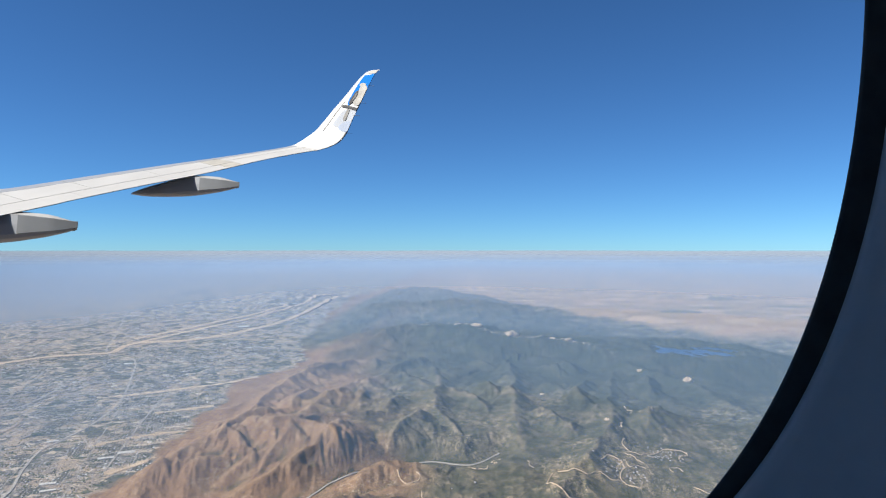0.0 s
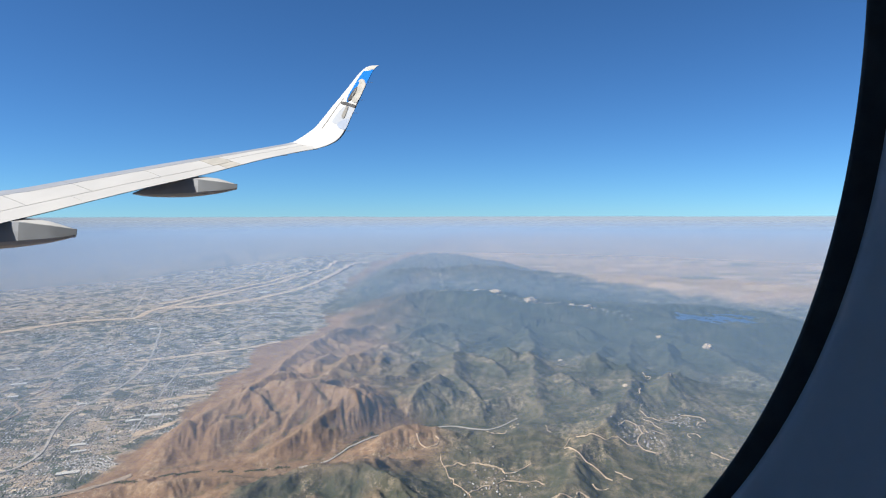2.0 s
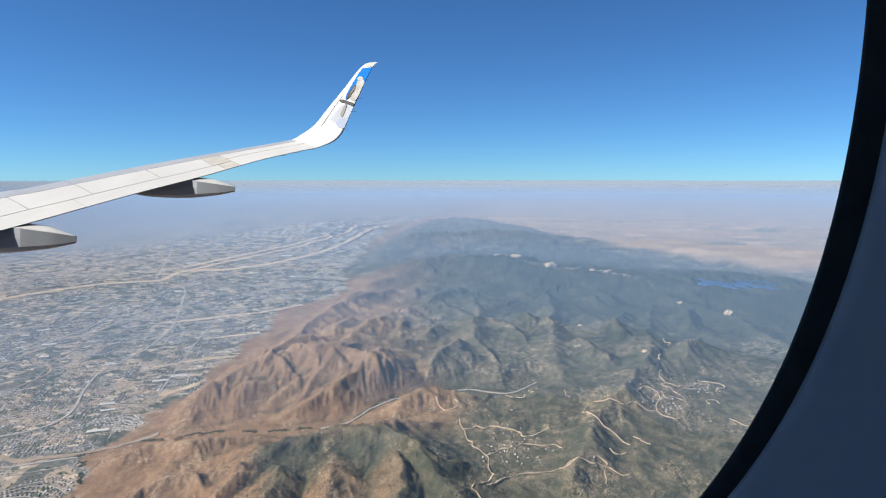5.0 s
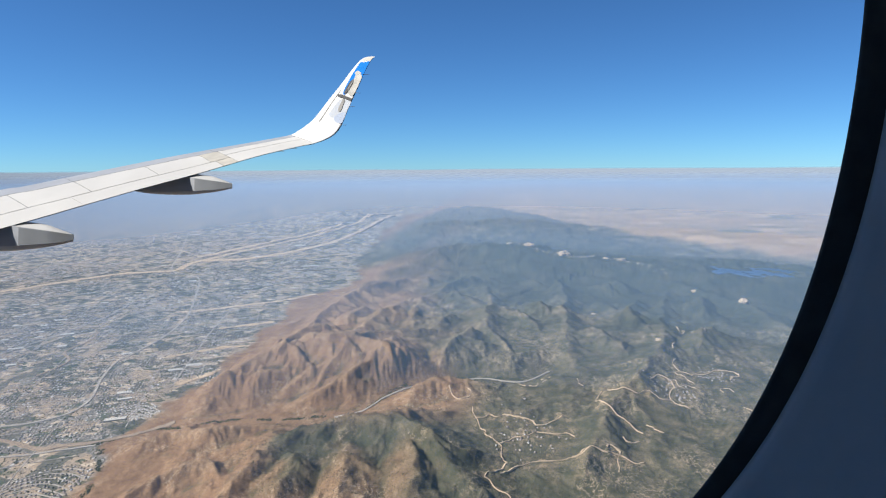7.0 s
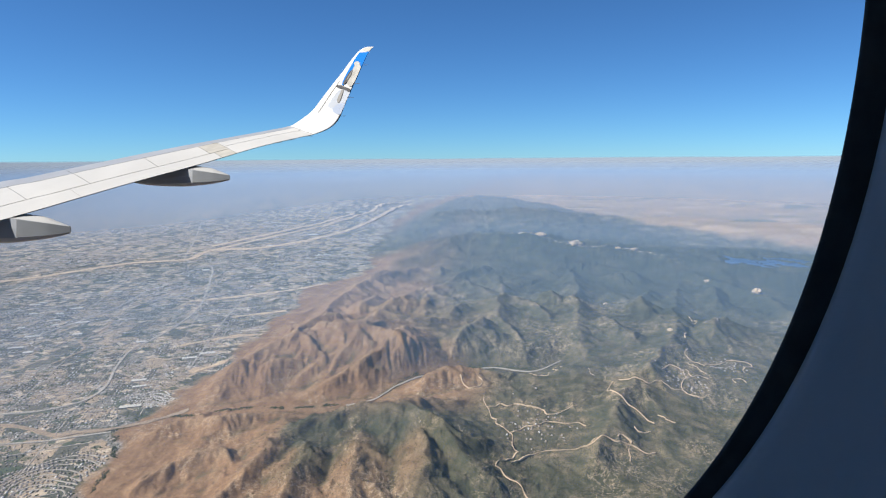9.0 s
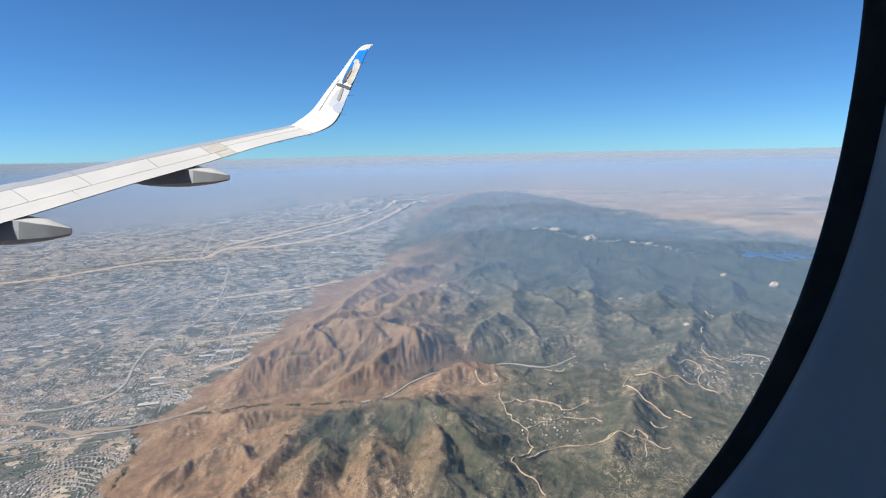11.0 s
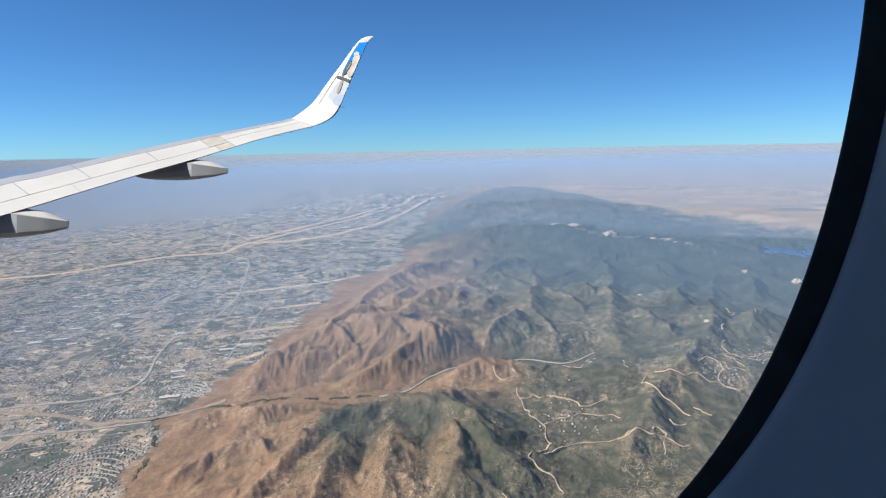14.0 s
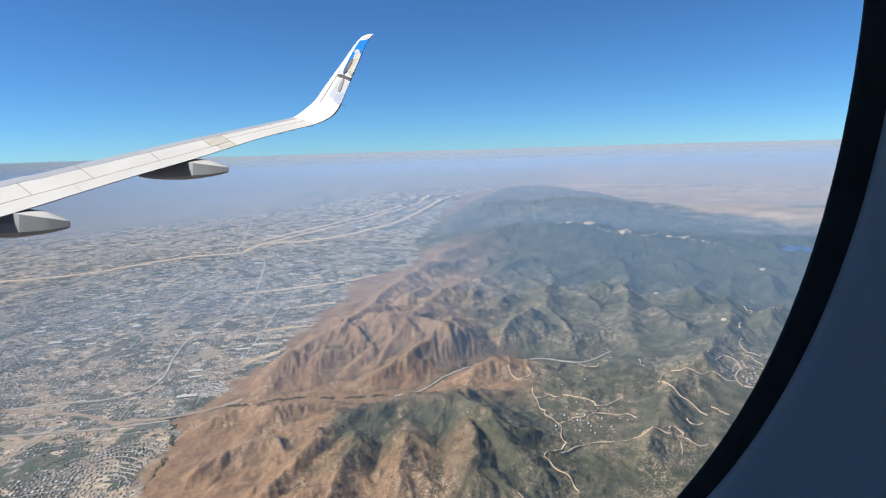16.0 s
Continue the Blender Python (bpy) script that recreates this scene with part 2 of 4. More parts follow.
FOOT_Y = (-60, 0, 3.0, 3.3, 3.64, 4.11, 4.41, 4.98, 5.63, 6.47, 7.17, 7.88, 9.06, 9.6, 10.1, 12.5, 18, 24.75, 60, 300)
FOOT_X = (-2.2, -2.2, -2.45, -2.56, -2.65, -2.95, -2.77, -2.72, -2.54, -2.6, -2.57, -2.44, -2.66, -2.0, -1.6, -1.98, -1.78, -0.86, 6, 60)
PLAIN_X = (-60, 2.0, 3.15, 4.81, 6.03, 6.98, 7.73, 8.6, 14, 60)
PLAIN_Y = (36, 24, 21, 17.9, 15.5, 13.7, 12.2, 10.7, 8, 0)
RIDGES = [  # plan line, height, width, spurs to the metre; the far ones stand fourth to sixth
    ([(-2.3, 4.70), (-1.95, 5.1), (-1.52, 5.5), (-1.2, 5.42), (-0.9, 5.45), (-0.40, 5.0), (-0.1, 4.6)], 0.46, 0.85, 1.7),
    ([(-1.55, 2.9), (-1.24, 3.61), (-0.97, 3.81), (-0.72, 3.95), (-0.31, 3.8), (0.02, 3.6), (0.45, 3.0)], 0.24, 0.80, 2.0),
    ([(-2.75, 3.87), (-2.24, 4.08), (-1.9, 3.95), (-1.6, 4.15), (-1.1, 4.10)], 0.11, 0.42, 2.4),
    ([(-1.3, 10.3), (-0.5, 10.9), (0.6, 11.6), (1.77, 11.1), (2.23, 10.8), (2.8, 9.9), (3.9, 9.6), (4.4, 8.6)], 0.40, 1.7, 1.0),
    ([(-1.5, 13.0), (-0.3, 16.5), (1.4, 21.5), (2.3, 19.5), (3.2, 15.5), (4.3, 12.5)], 0.48, 3.6, 0.6),
    ([(-9.4, 23.7), (-6.9, 27), (-3.7, 21)], 0.55, 3.2, 0.6),
    ([(-1.1, 6.3), (-0.8, 6.9), (-0.46, 7.49), (0.28, 7.8), (1.0, 7.0)], 0.22, 0.85, 1.6),
    ([(-0.5, 9.8), (-1.2, 8.6), (-1.6, 7.8), (-1.8, 6.9)], 0.20, 0.85, 1.6),
    ([(1.0, 8.8), (0.95, 7.4), (0.75, 6.2), (0.95, 5.5)], 0.14, 0.80, 1.6),
    ([(2.4, 9.4), (2.2, 7.6), (1.8, 6.2), (1.6, 5.2)], 0.15, 0.85, 1.6),
    ([(3.8, 7.6), (3.2, 6.4), (2.6, 5.2), (1.8, 4.3), (1.1, 3.3)], 0.15, 0.75, 1.9),
    ([(4.2, 8.4), (4.45, 7.6), (4.75, 6.9), (4.6, 6.0), (5.0, 4.8)], 0.17, 0.8, 1.6),
    ([(-0.70, 3.98), (-0.62, 3.5), (-0.56, 2.8)], 0.19, 0.36, 2.4),
    ([(-0.30, 3.85), (-0.12, 3.4), (-0.04, 2.8)], 0.18, 0.36, 2.4),
    ([(-1.08, 3.8), (-1.02, 3.4), (-1.06, 2.8)], 0.18, 0.36, 2.4),
    ([(-2.3, 3.1), (-1.95, 3.5), (-1.62, 3.5), (-1.3, 3.1)], 0.12, 0.44, 2.2),
    ([(-2.5, 5.8), (-1.95, 6.2), (-1.7, 6.6), (-1.2, 6.9)], 0.15, 0.60, 2.0),
]
LAKE = (5.95, 8.75, 0.48)
STRETCH = 1.4524                       # the plan's y stands for this many times its length
TRACKS = ([(0.49, 3.38), (0.42, 3.29), (0.48, 3.23), (0.56, 3.15), (0.62, 3.02)], [(0.49, 3.38), (0.60, 3.52), (0.59, 3.75), (0.51, 3.92), (0.43, 4.15), (0.40, 4.3)], [(0.59, 3.78), (0.74, 3.86), (0.98, 3.92), (1.25, 3.86)],
          [(0.43, 4.15), (0.74, 4.15), (0.98, 4.05), (1.2, 4.1)], [(1.69, 4.51), (1.59, 4.29), (1.64, 4.14), (1.72, 4.0), (1.83, 3.86)], [(2.25, 4.62), (2.39, 4.74), (2.47, 4.61), (2.31, 4.39), (2.44, 4.28)],
          [(2.78, 4.86), (3.06, 4.93), (3.27, 4.88), (3.12, 4.73)], [(0.55, 3.40), (0.80, 3.52), (1.05, 3.55), (1.44, 3.51), (1.69, 3.48)], [(1.75, 4.5), (1.95, 4.42), (2.15, 4.4), (2.31, 4.39)], [(0.2, 4.6), (0.28, 4.48), (0.40, 4.5), (0.38, 4.62)])
FREEWAYS = [  # plan lines that stay clear of houses
    [(-4.9, 4.3), (-4.22, 4.45), (-3.94, 4.51), (-3.69, 4.69), (-3.67, 4.99), (-3.89, 5.49), (-4.05, 6.0), (-4.0, 6.38), (-3.96, 6.94), (-4.11, 7.9), (-4.68, 9.39), (-5.27, 10.73), (-5.8, 11.21), (-6.27, 11.54), (-6.68, 12.23), (-7.58, 14.38), (-9.66, 19.01)],
    [(-11, 9.0), (-8.96, 9.69), (-8.08, 10.68), (-7.37, 11.37), (-6.34, 11.67), (-6.35, 12.6), (-5.78, 14.13), (-5.07, 15.61), (-3.86, 17.7), (-2.79, 20.65), (-1.76, 27.39)],
    [(-6.2, 12.9), (-5.0, 13.2), (-3.9, 14.6), (-3.1, 16.4), (-2.3, 19.5), (-1.6, 24.0)],
    [(-6.6, 13.4), (-5.4, 16.0), (-3.6, 19.0)],
    [(-5.2, 4.32), (-4.02, 4.23), (-3.49, 4.08), (-3.26, 4.13), (-3.04, 4.17), (-2.75, 4.29), (-2.47, 4.46)],
    [(-4.6, 3.85), (-3.78, 3.94), (-3.51, 3.98), (-3.23, 4.06), (-3.0, 4.12)],
    [(-0.9, 4.36), (-0.65, 4.46), (-0.45, 4.69), (-0.17, 4.87), (0.2, 5.03), (0.58, 5.11), (1.0, 5.02), (1.37, 5.27)],
]


def clear_of_roads(x, y, by):
    return np.min([along(x, y, line) for line in FREEWAYS], axis=0) > by


def foot(x, y):
    return x - np.interp(y, FOOT_Y, FOOT_X) + 0.18 * fbm(x * 1.6, y * 1.6, 4, 40)


def grow_relief(x0, y0, cell, nx, ny):
    """Main ridges that fork into spurs and side spurs, each a roof that falls away on both sides; valleys lie where the roofs meet."""
    gen = np.random.default_rng(21)
    high = np.zeros((ny, nx))
    gx, gy = x0 + cell * np.arange(nx), (y0 + cell * np.arange(ny)) * STRETCH

    def roof(points, tops, steep):
        for (ax, ay), (bx, by), ha, hb in zip(points, points[1:], tops, tops[1:]):
            reach = max(ha, hb) / steep + 0.02
            i0, i1 = np.searchsorted(gx, (min(ax, bx) - reach, max(ax, bx) + reach))
            j0, j1 = np.searchsorted(gy, (min(ay, by) - reach, max(ay, by) + reach))
            if i1 <= i0 or j1 <= j0:
                continue
            px, py = gx[None, i0:i1], gy[j0:j1, None]
            dx, dy = bx - ax, by - ay
            t = np.clip(((px - ax) * dx + (py - ay) * dy) / (dx * dx + dy * dy + 1e-9), 0, 1)
            d = np.sqrt((px - ax - t * dx) ** 2 + (py - ay - t * dy) ** 2 + 0.0003) - 0.017
            high[j0:j1, i0:i1] = np.maximum(high[j0:j1, i0:i1], ha + (hb - ha) * t - steep * d)

    def spur(at, way, top, fall, steps, depth):
        size = top / fall * gen.uniform(0.75, 1.2)
        points, tops = [at], [top]
        for k in range(steps):
            way = way + gen.normal(0, 0.20)
            points.append((points[-1][0] + size / steps * math.cos(way), points[-1][1] + size / steps * math.sin(way)))
            tops.append(top * (1 - (k + 1) / steps) ** 0.95)
            if depth and 0 < k + 1 < steps:
                for side in ((-1, 1) if gen.random() < 0.6 else (gen.choice((-1, 1)),)):
                    spur(points[-1], way + side * gen.uniform(0.6, 1.0), tops[-1] * 0.96, fall * 1.2, 3, depth - 1)
        roof(points, tops, 0.56)

    lines = [(line, tall) for k, (line, tall, *_) in enumerate(RIDGES) if k not in (4, 5)]
    for _ in range(26):
        ax, ay, way = gen.uniform(-1.3, 4.6), gen.uniform(5.6, 10.0), gen.uniform(0.6, 2.2)
        far = gen.uniform(0.5, 1.0)
        lines.append(([(ax + far * (u + 0.1 * gen.normal()) * math.cos(way), ay + far * (u + 0.1 * gen.normal()) * math.sin(way)) for u in (-0.6, -0.2, 0.2, 0.6)], gen.uniform(0.10, 0.19)))
    for line, tall in lines:
        line = np.array([(p, q * STRETCH) for p, q in line])
        gone = np.append(0, np.cumsum(np.hypot(*np.diff(line, axis=0).T)))
        u = np.linspace(0, gone[-1], max(5, int(gone[-1] / 0.12)))
        c = np.stack([np.interp(u, gone, line[:, 0]), np.interp(u, gone, line[:, 1])], -1)
        c[1:-1] = 0.5 * c[1:-1] + 0.25 * (c[:-2] + c[2:]) + gen.normal(0, 0.012, (len(c) - 2, 2))
        tops = tall * (0.22 + 0.78 * np.clip(np.sin(np.pi * u / gone[-1]), 0, 1) ** 0.6) * (1 + 0.25 * grad_noise(u * 1.7, u * 0 + 9.0 * tall, 5))
        roof([tuple(p) for p in c], tops, 0.56)
        side = 1
        for k in range(1, len(c) - 1):
            if gen.random() < 0.30:
                continue
            side = -side if gen.random() < 0.8 else side
            way = math.atan2(*(c[k + 1] - c[k - 1])[::-1])
            spur(tuple(c[k]), way + side * gen.uniform(0.9, 1.5), float(tops[k]) * 0.985, 0.30, 5, 2 if tall > 0.18 else 1)
    return high


def sample(grid, table, x, y):
    """Values of a table over the plan, between its points."""
    x0, y0, cell, nx, ny = grid
    u, v = np.clip((x - x0) / cell, 0, nx - 1.001), np.clip((y - y0) / cell, 0, ny - 1.001)
    i, j = u.astype(int), v.astype(int)
    fu, fv = u - i, v - j
    return table[j, i] * (1 - fu) * (1 - fv) + table[j, i + 1] * fu * (1 - fv) + table[j + 1, i] * (1 - fu) * fv + table[j + 1, i + 1] * fu * fv


FORKED = (-3.4, 1.8, 0.0125, 840, 900)
ROOFS_UP = grow_relief(*FORKED)
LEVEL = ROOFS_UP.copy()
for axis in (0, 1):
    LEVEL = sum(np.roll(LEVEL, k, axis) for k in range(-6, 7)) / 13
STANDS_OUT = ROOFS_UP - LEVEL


def raw_heights(x, y):
    wx, wy = x + 0.22 * fbm(x * 0.9, y * 0.9, 3, 7), y + 0.22 * fbm(x * 0.9, y * 0.9, 3, 17)
    s = foot(x, y)
    up = smooth(0.0, 1.0, s / (0.45 + 0.13 * np.clip(y - 5, 0, 12)))
    past = smooth(-1.0, 1.5, y - np.interp(x, PLAIN_X, PLAIN_Y))
    z = 0.10 * smooth(0, 1.2, s) + 0.16 * smooth(1.0, 3.5, s) * smooth(1.5, 6, y)
    big = 0
    for k, (line, tall, wide, often) in enumerate(RIDGES):
        if k not in (3, 4, 5):
            continue
        line = [(p, q * STRETCH) for p, q in line]
        d, gone = along(wx, wy * STRETCH, line, True)
        length = sum(math.dist(p, q) for p, q in zip(line, line[1:]))
        soft_d = np.sqrt((d / wide) ** 2 + 0.03) - 0.17
        fall = np.exp(-np.abs(soft_d) ** 1.3) * (0.12 + 0.88 * np.clip(np.sin(np.pi * np.clip((gone % 37.0) / length, 0, 1)), 0, 1) ** 0.6)
        spur = np.abs(grad_noise(gone * often + 0.5 * (d / wide), d / wide * 0.55 + 5.0 * k, 100 + k))
        spur = 1 - np.sqrt(spur * spur + 0.004)
        big = np.maximum(big, tall * fall * (1 - 0.62 * (1 - spur) * smooth(0.05, 0.7, d / wide) * 1.6))
    bend = 0.035 * fbm(x * 4, y * 4, 3, 71), 0.03 * fbm(x * 4, y * 4, 3, 72)
    big = np.maximum(big, sample(FORKED, ROOFS_UP, x + 0.25 * (wx - x) + bend[0], y + 0.25 * (wy - y) + bend[1]))
    far_left = np.exp(-(along(wx, wy, RIDGES[5][0]) / 2.6) ** 1.3)
    vy = wy * STRETCH
    rough = ridged(wx * 0.75, vy * 0.75, 4, 3, 0.45)
    spurs = ridged(wx * 2.3, vy * 2.3, 3, 23, 0.5)
    fine = ridged(wx * 7.0, vy * 7.0, 4, 29, 0.5)
    calm = 1 - 0.92 * past
    z = z + up * calm * (big * (0.9 + 0.15 * rough) + 0.08 * (rough - 0.45) + (0.030 + 0.05 * big) * (spurs - 0.4) + (0.013 + 0.016 * big) * (fine - 0.4))
    z = z + (1 - up) * far_left * (0.40 + 0.25 * rough)
    z = z + past * up * 0.22 * smooth(34, 15, y) + 0.006 * fbm(x * 2.2, y * 2.2, 3, 60) * (1 - up)
    # the canyon and the lake's basin
    canyon = np.exp(-(along(x, y, [(-1.7, 4.33), (-0.9, 4.36), (-0.65, 4.46), (-0.45, 4.69), (-0.17, 4.87), (0.2, 5.03), (0.58, 5.11), (1.0, 5.02), (1.4, 5.27)]) / 0.20) ** 2)
    z = z * (1 - 0.85 * canyon) + 0.85 * canyon * np.minimum(z, 0.10)
    bowl = np.exp(-(((x - LAKE[0]) / 1.6) ** 2 + ((y - LAKE[1]) / 1.2) ** 2) ** 2)
    z = z * (1 - bowl) + bowl * (LAKE[2] - 0.05 + 0.05 * (((x - LAKE[0]) / 0.64) ** 2 + ((y - LAKE[1]) / 0.42) ** 2) + 0.09 * fbm(x * 2.6, y * 2.6, 4, 31))
    wide_left = smooth(0.2, -0.2, s)
    return np.where(wide_left > 0.99, np.maximum(z, 0.0), z)


def erode(x0, y0, cell, nx, ny, drops=13, each=22000, steps=44):
    """Rain that runs down the slopes of a height grid, cutting gullies and leaving fans. Returns what it took and gave."""
    gx, gy = np.meshgrid(x0 + cell * np.arange(nx), y0 + cell * np.arange(ny))
    before = raw_heights(gx.ravel(), gy.ravel()) / cell
    h = before.copy()
    gen = np.random.default_rng(11)
    for _ in range(drops):
        px, py = gen.uniform(2, nx - 4, each), gen.uniform(2, ny - 4, each)
        dx = dy = np.zeros(each)
        load, speed, water = np.zeros(each), np.ones(each), np.ones(each)
        for _ in range(steps):
            ix, iy = px.astype(int), py.astype(int)
            fx, fy = px - ix, py - iy
            k = iy * nx + ix
            a, b, c, d = h[k], h[k + 1], h[k + nx], h[k + nx + 1]
            sx, sy = (b - a) * (1 - fy) + (d - c) * fy, (c - a) * (1 - fx) + (d - b) * fx
            here = a * (1 - fx) * (1 - fy) + b * fx * (1 - fy) + c * (1 - fx) * fy + d * fx * fy
            dx, dy = 0.25 * dx - 0.75 * sx, 0.25 * dy - 0.75 * sy
            size = np.hypot(dx, dy) + 1e-6
            dx, dy = dx / size, dy / size
            qx, qy = np.clip(px + dx, 2, nx - 4), np.clip(py + dy, 2, ny - 4)
            jx, jy = qx.astype(int), qy.astype(int)
            ex, ey = qx - jx, qy - jy
            j = jy * nx + jx
            there = h[j] * (1 - ex) * (1 - ey) + h[j + 1] * ex * (1 - ey) + h[j + nx] * (1 - ex) * ey + h[j + nx + 1] * ex * ey
            fall = here - there
            room = np.maximum(fall, 0.01) * speed * water * 5.0
            gives = np.where(fall < 0, np.minimum(load, -fall), np.where(load > room, 0.12 * (load - room), -np.minimum(0.22 * (room - load), np.maximum(fall, 0) * 0.8)))
            for kk, ww in ((k, (1 - fx) * (1 - fy)), (k + 1, fx * (1 - fy)), (k + nx, (1 - fx) * fy), (k + nx + 1, fx * fy)):
                h += np.bincount(kk, gives * ww, nx * ny) * 0.5
            load = load - gives
            speed = np.sqrt(np.maximum(0.05, speed * speed + fall * 0.6))
            speed = np.minimum(speed, 3.0)
            water = water * 0.975
            px, py = qx, qy
    change = ((h - before) * cell).reshape(ny, nx)
    change = 0.5 * change + 0.125 * (np.roll(change, 1, 0) + np.roll(change, -1, 0) + np.roll(change, 1, 1) + np.roll(change, -1, 1))
    edge = np.minimum.outer(np.minimum(np.arange(ny), np.arange(ny)[::-1]), np.minimum(np.arange(nx), np.arange(nx)[::-1]))
    return 0.30 * np.clip(change, -0.055, 0.05) * smooth(2, 40, edge)


RAIN = (-3.4, 2.0, 0.0125, 640, 700)
CUT = erode(*RAIN)


def heights(x, y):
    z = raw_heights(x, y)
    u, v = (x - RAIN[0]) / RAIN[2], (y - RAIN[1]) / RAIN[2]
    inside = (u > 0) & (u < RAIN[3] - 2) & (v > 0) & (v < RAIN[4] - 2)
    u, v = np.where(inside, u, 0), np.where(inside, v, 0)
    i, j = u.astype(int), v.astype(int)
    fu, fv = u - i, v - j
    lift = CUT[j, i] * (1 - fu) * (1 - fv) + CUT[j, i + 1] * fu * (1 - fv) + CUT[j + 1, i] * (1 - fu) * fv + CUT[j + 1, i + 1] * fu * fv
    return z + np.where(inside, lift, 0)


def build_land():
    fine_a = np.arange(-52, 52.01, 0.105)
    rest = np.arange(54, 306.1, 3.0)
    ang = np.radians(np.concatenate([fine_a, rest]))
    rad = [0.4]
    while rad[-1] < 66:
        r = rad[-1]
        rad.append(r * (1.03 if r < 1.6 else 1.0042 if r < 9 else 1.009 if r < 22 else 1.04))
    rad = np.array(rad)
    A, Rr = np.meshgrid(ang, rad)
    x, y = (Rr * np.sin(A)).ravel(), (Rr * np.cos(A)).ravel()
    z = heights(x, y)
    nr, na = len(rad), len(ang)
    i, j = np.meshgrid(np.arange(nr - 1), np.arange(na), indexing="ij")
    a, b = i * na + j, i * na + (j + 1) % na
    quads = np.stack([a, a + na, b + na, b], -1).reshape(-1, 4)
    hub = len(x)
    x, y, z = np.append(x, 0), np.append(y, 0), np.append(z, float(z[:na].mean()))
    me = bpy.data.meshes.new("ground")
    me.vertices.add(len(x))
    me.vertices.foreach_set("co", np.stack([x, y, z], -1).astype(np.float32).ravel())
    k = np.arange(na)
    tris = np.stack([np.full(na, hub), k, (k + 1) % na], -1)
    loops = np.concatenate([quads.ravel(), tris.ravel()])
    me.loops.add(len(loops))
    me.loops.foreach_set("vertex_index", loops.astype(np.int32))
    starts = np.concatenate([np.arange(len(quads)) * 4, len(quads) * 4 + np.arange(na) * 3])
    me.polygons.add(len(starts))
    me.polygons.foreach_set("loop_start", starts.astype(np.int32))
    me.update(calc_edges=True)
    me.polygons.foreach_set("use_smooth", np.ones(len(starts), bool))
    s = foot(x, y)
    past = smooth(-0.4, 0.6, y - np.interp(x, PLAIN_X, PLAIN_Y) + 0.8 * fbm(x * 0.5, y * 0.5, 3, 70))
    remote = smooth(15, 24, y + 2.0 * fbm(x * 0.3, y * 0.3, 3, 88))
    past = past * smooth(0.3, 6.0, s + 0.5 * remote)
    town = smooth(0.06, -0.06, s - 0.6 * remote * fbm(x * 0.4, y * 0.4, 3, 90))
    wet = smooth(1.5, 3.3, s + 0.6 * fbm(x * 0.8, y * 0.8, 4, 80))
    front = smooth(0.85, 0.1, along(x, y, RIDGES[1][0][2:]) + 0.35 * fbm(x * 2.5, y * 2.5, 4, 87)) * smooth(4.15, 3.75, y)
    brown = smooth(0.8, 0.3, along(x, y, RIDGES[0][0]))
    green = np.clip(np.maximum(wet, front) - 0.8 * brown, 0, 1) * (1 - past)
    green = np.maximum(green, smooth(1.0, 0.3, along(x, y, RIDGES[4][0]) / 2.0))
    patchy = 0.25 * fbm(x * 1.5, y * 1.5, 3, 85)
    wood = np.maximum(np.maximum(smooth(1.3, 0.5, along(x, y, RIDGES[3][0][2:]) + patchy), 0.9 * smooth(4.4, 1.4, along(x, y, RIDGES[3][0][3:]) + 3 * patchy)), 0.6 * smooth(2.6, 0.8, along(x, y, RIDGES[4][0]) + patchy))
    wood = np.maximum(wood, smooth(1.5, 0.9, np.hypot((x - LAKE[0]) / 2.0, (y - LAKE[1]) / 1.8))) * (1 - town) * smooth(0.15, 1.0, s)
    wood = np.maximum(wood, 0.3 * front) * (1 - past)
    crest = ridged(x * 2.3, y * STRETCH * 2.3, 3, 23, 0.5)
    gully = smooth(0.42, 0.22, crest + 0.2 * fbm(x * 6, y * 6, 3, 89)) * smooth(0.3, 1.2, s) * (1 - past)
    cuts = np.min([along(x, y, line) for line in TRACKS], axis=0)
    cuts = smooth(0.13, 0.01, cuts + 0.10 * fbm(x * 7, y * 10, 3, 93)) * smooth(-0.1, 0.25, fbm(x * 14, y * 20, 3, 94))
    bare = smooth(0.56, 0.80, crest + 0.3 * fbm(x * 5, y * 5, 3, 86)) * smooth(0.2, 1.0, s) * (1 - 0.75 * wood)
    inside = (x > -3.3) & (x < 7.0) & (y > 1.9) & (y < 12.9)
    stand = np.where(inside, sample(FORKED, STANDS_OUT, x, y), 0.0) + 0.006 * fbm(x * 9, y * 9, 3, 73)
    # hollows: where the ground lies below its local mean
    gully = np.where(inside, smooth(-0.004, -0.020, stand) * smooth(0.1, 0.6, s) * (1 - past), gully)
    bare = np.where(inside, (0.35 * bare + 0.55 * smooth(0.004, 0.018, stand)) * smooth(0.2, 1.0, s) * (1 - 0.75 * wood), bare)
    bare = np.maximum(bare, 1.2 * cuts)
    col = np.stack([town, green, past * (1 - town), np.ones_like(town)], -1)
    at = me.attributes.new("cover", "FLOAT_COLOR", "POINT")
    at.data.foreach_set("color", col.astype(np.float32).ravel())
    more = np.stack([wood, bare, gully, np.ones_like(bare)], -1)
    me.attributes.new("wood_bare_gully", "FLOAT_COLOR", "POINT").data.foreach_set("color", more.astype(np.float32).ravel())
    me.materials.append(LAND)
    return tagged(on_land(new("ground", me)), "dry hills, brush-covered mountains and a built-up valley floor", "landscape", kind="structure")


build_land()


# ---- water, roads, buildings and brush on the land ----
def ground_z(x, y):
    return heights(np.asarray(x, float), np.asarray(y, float))


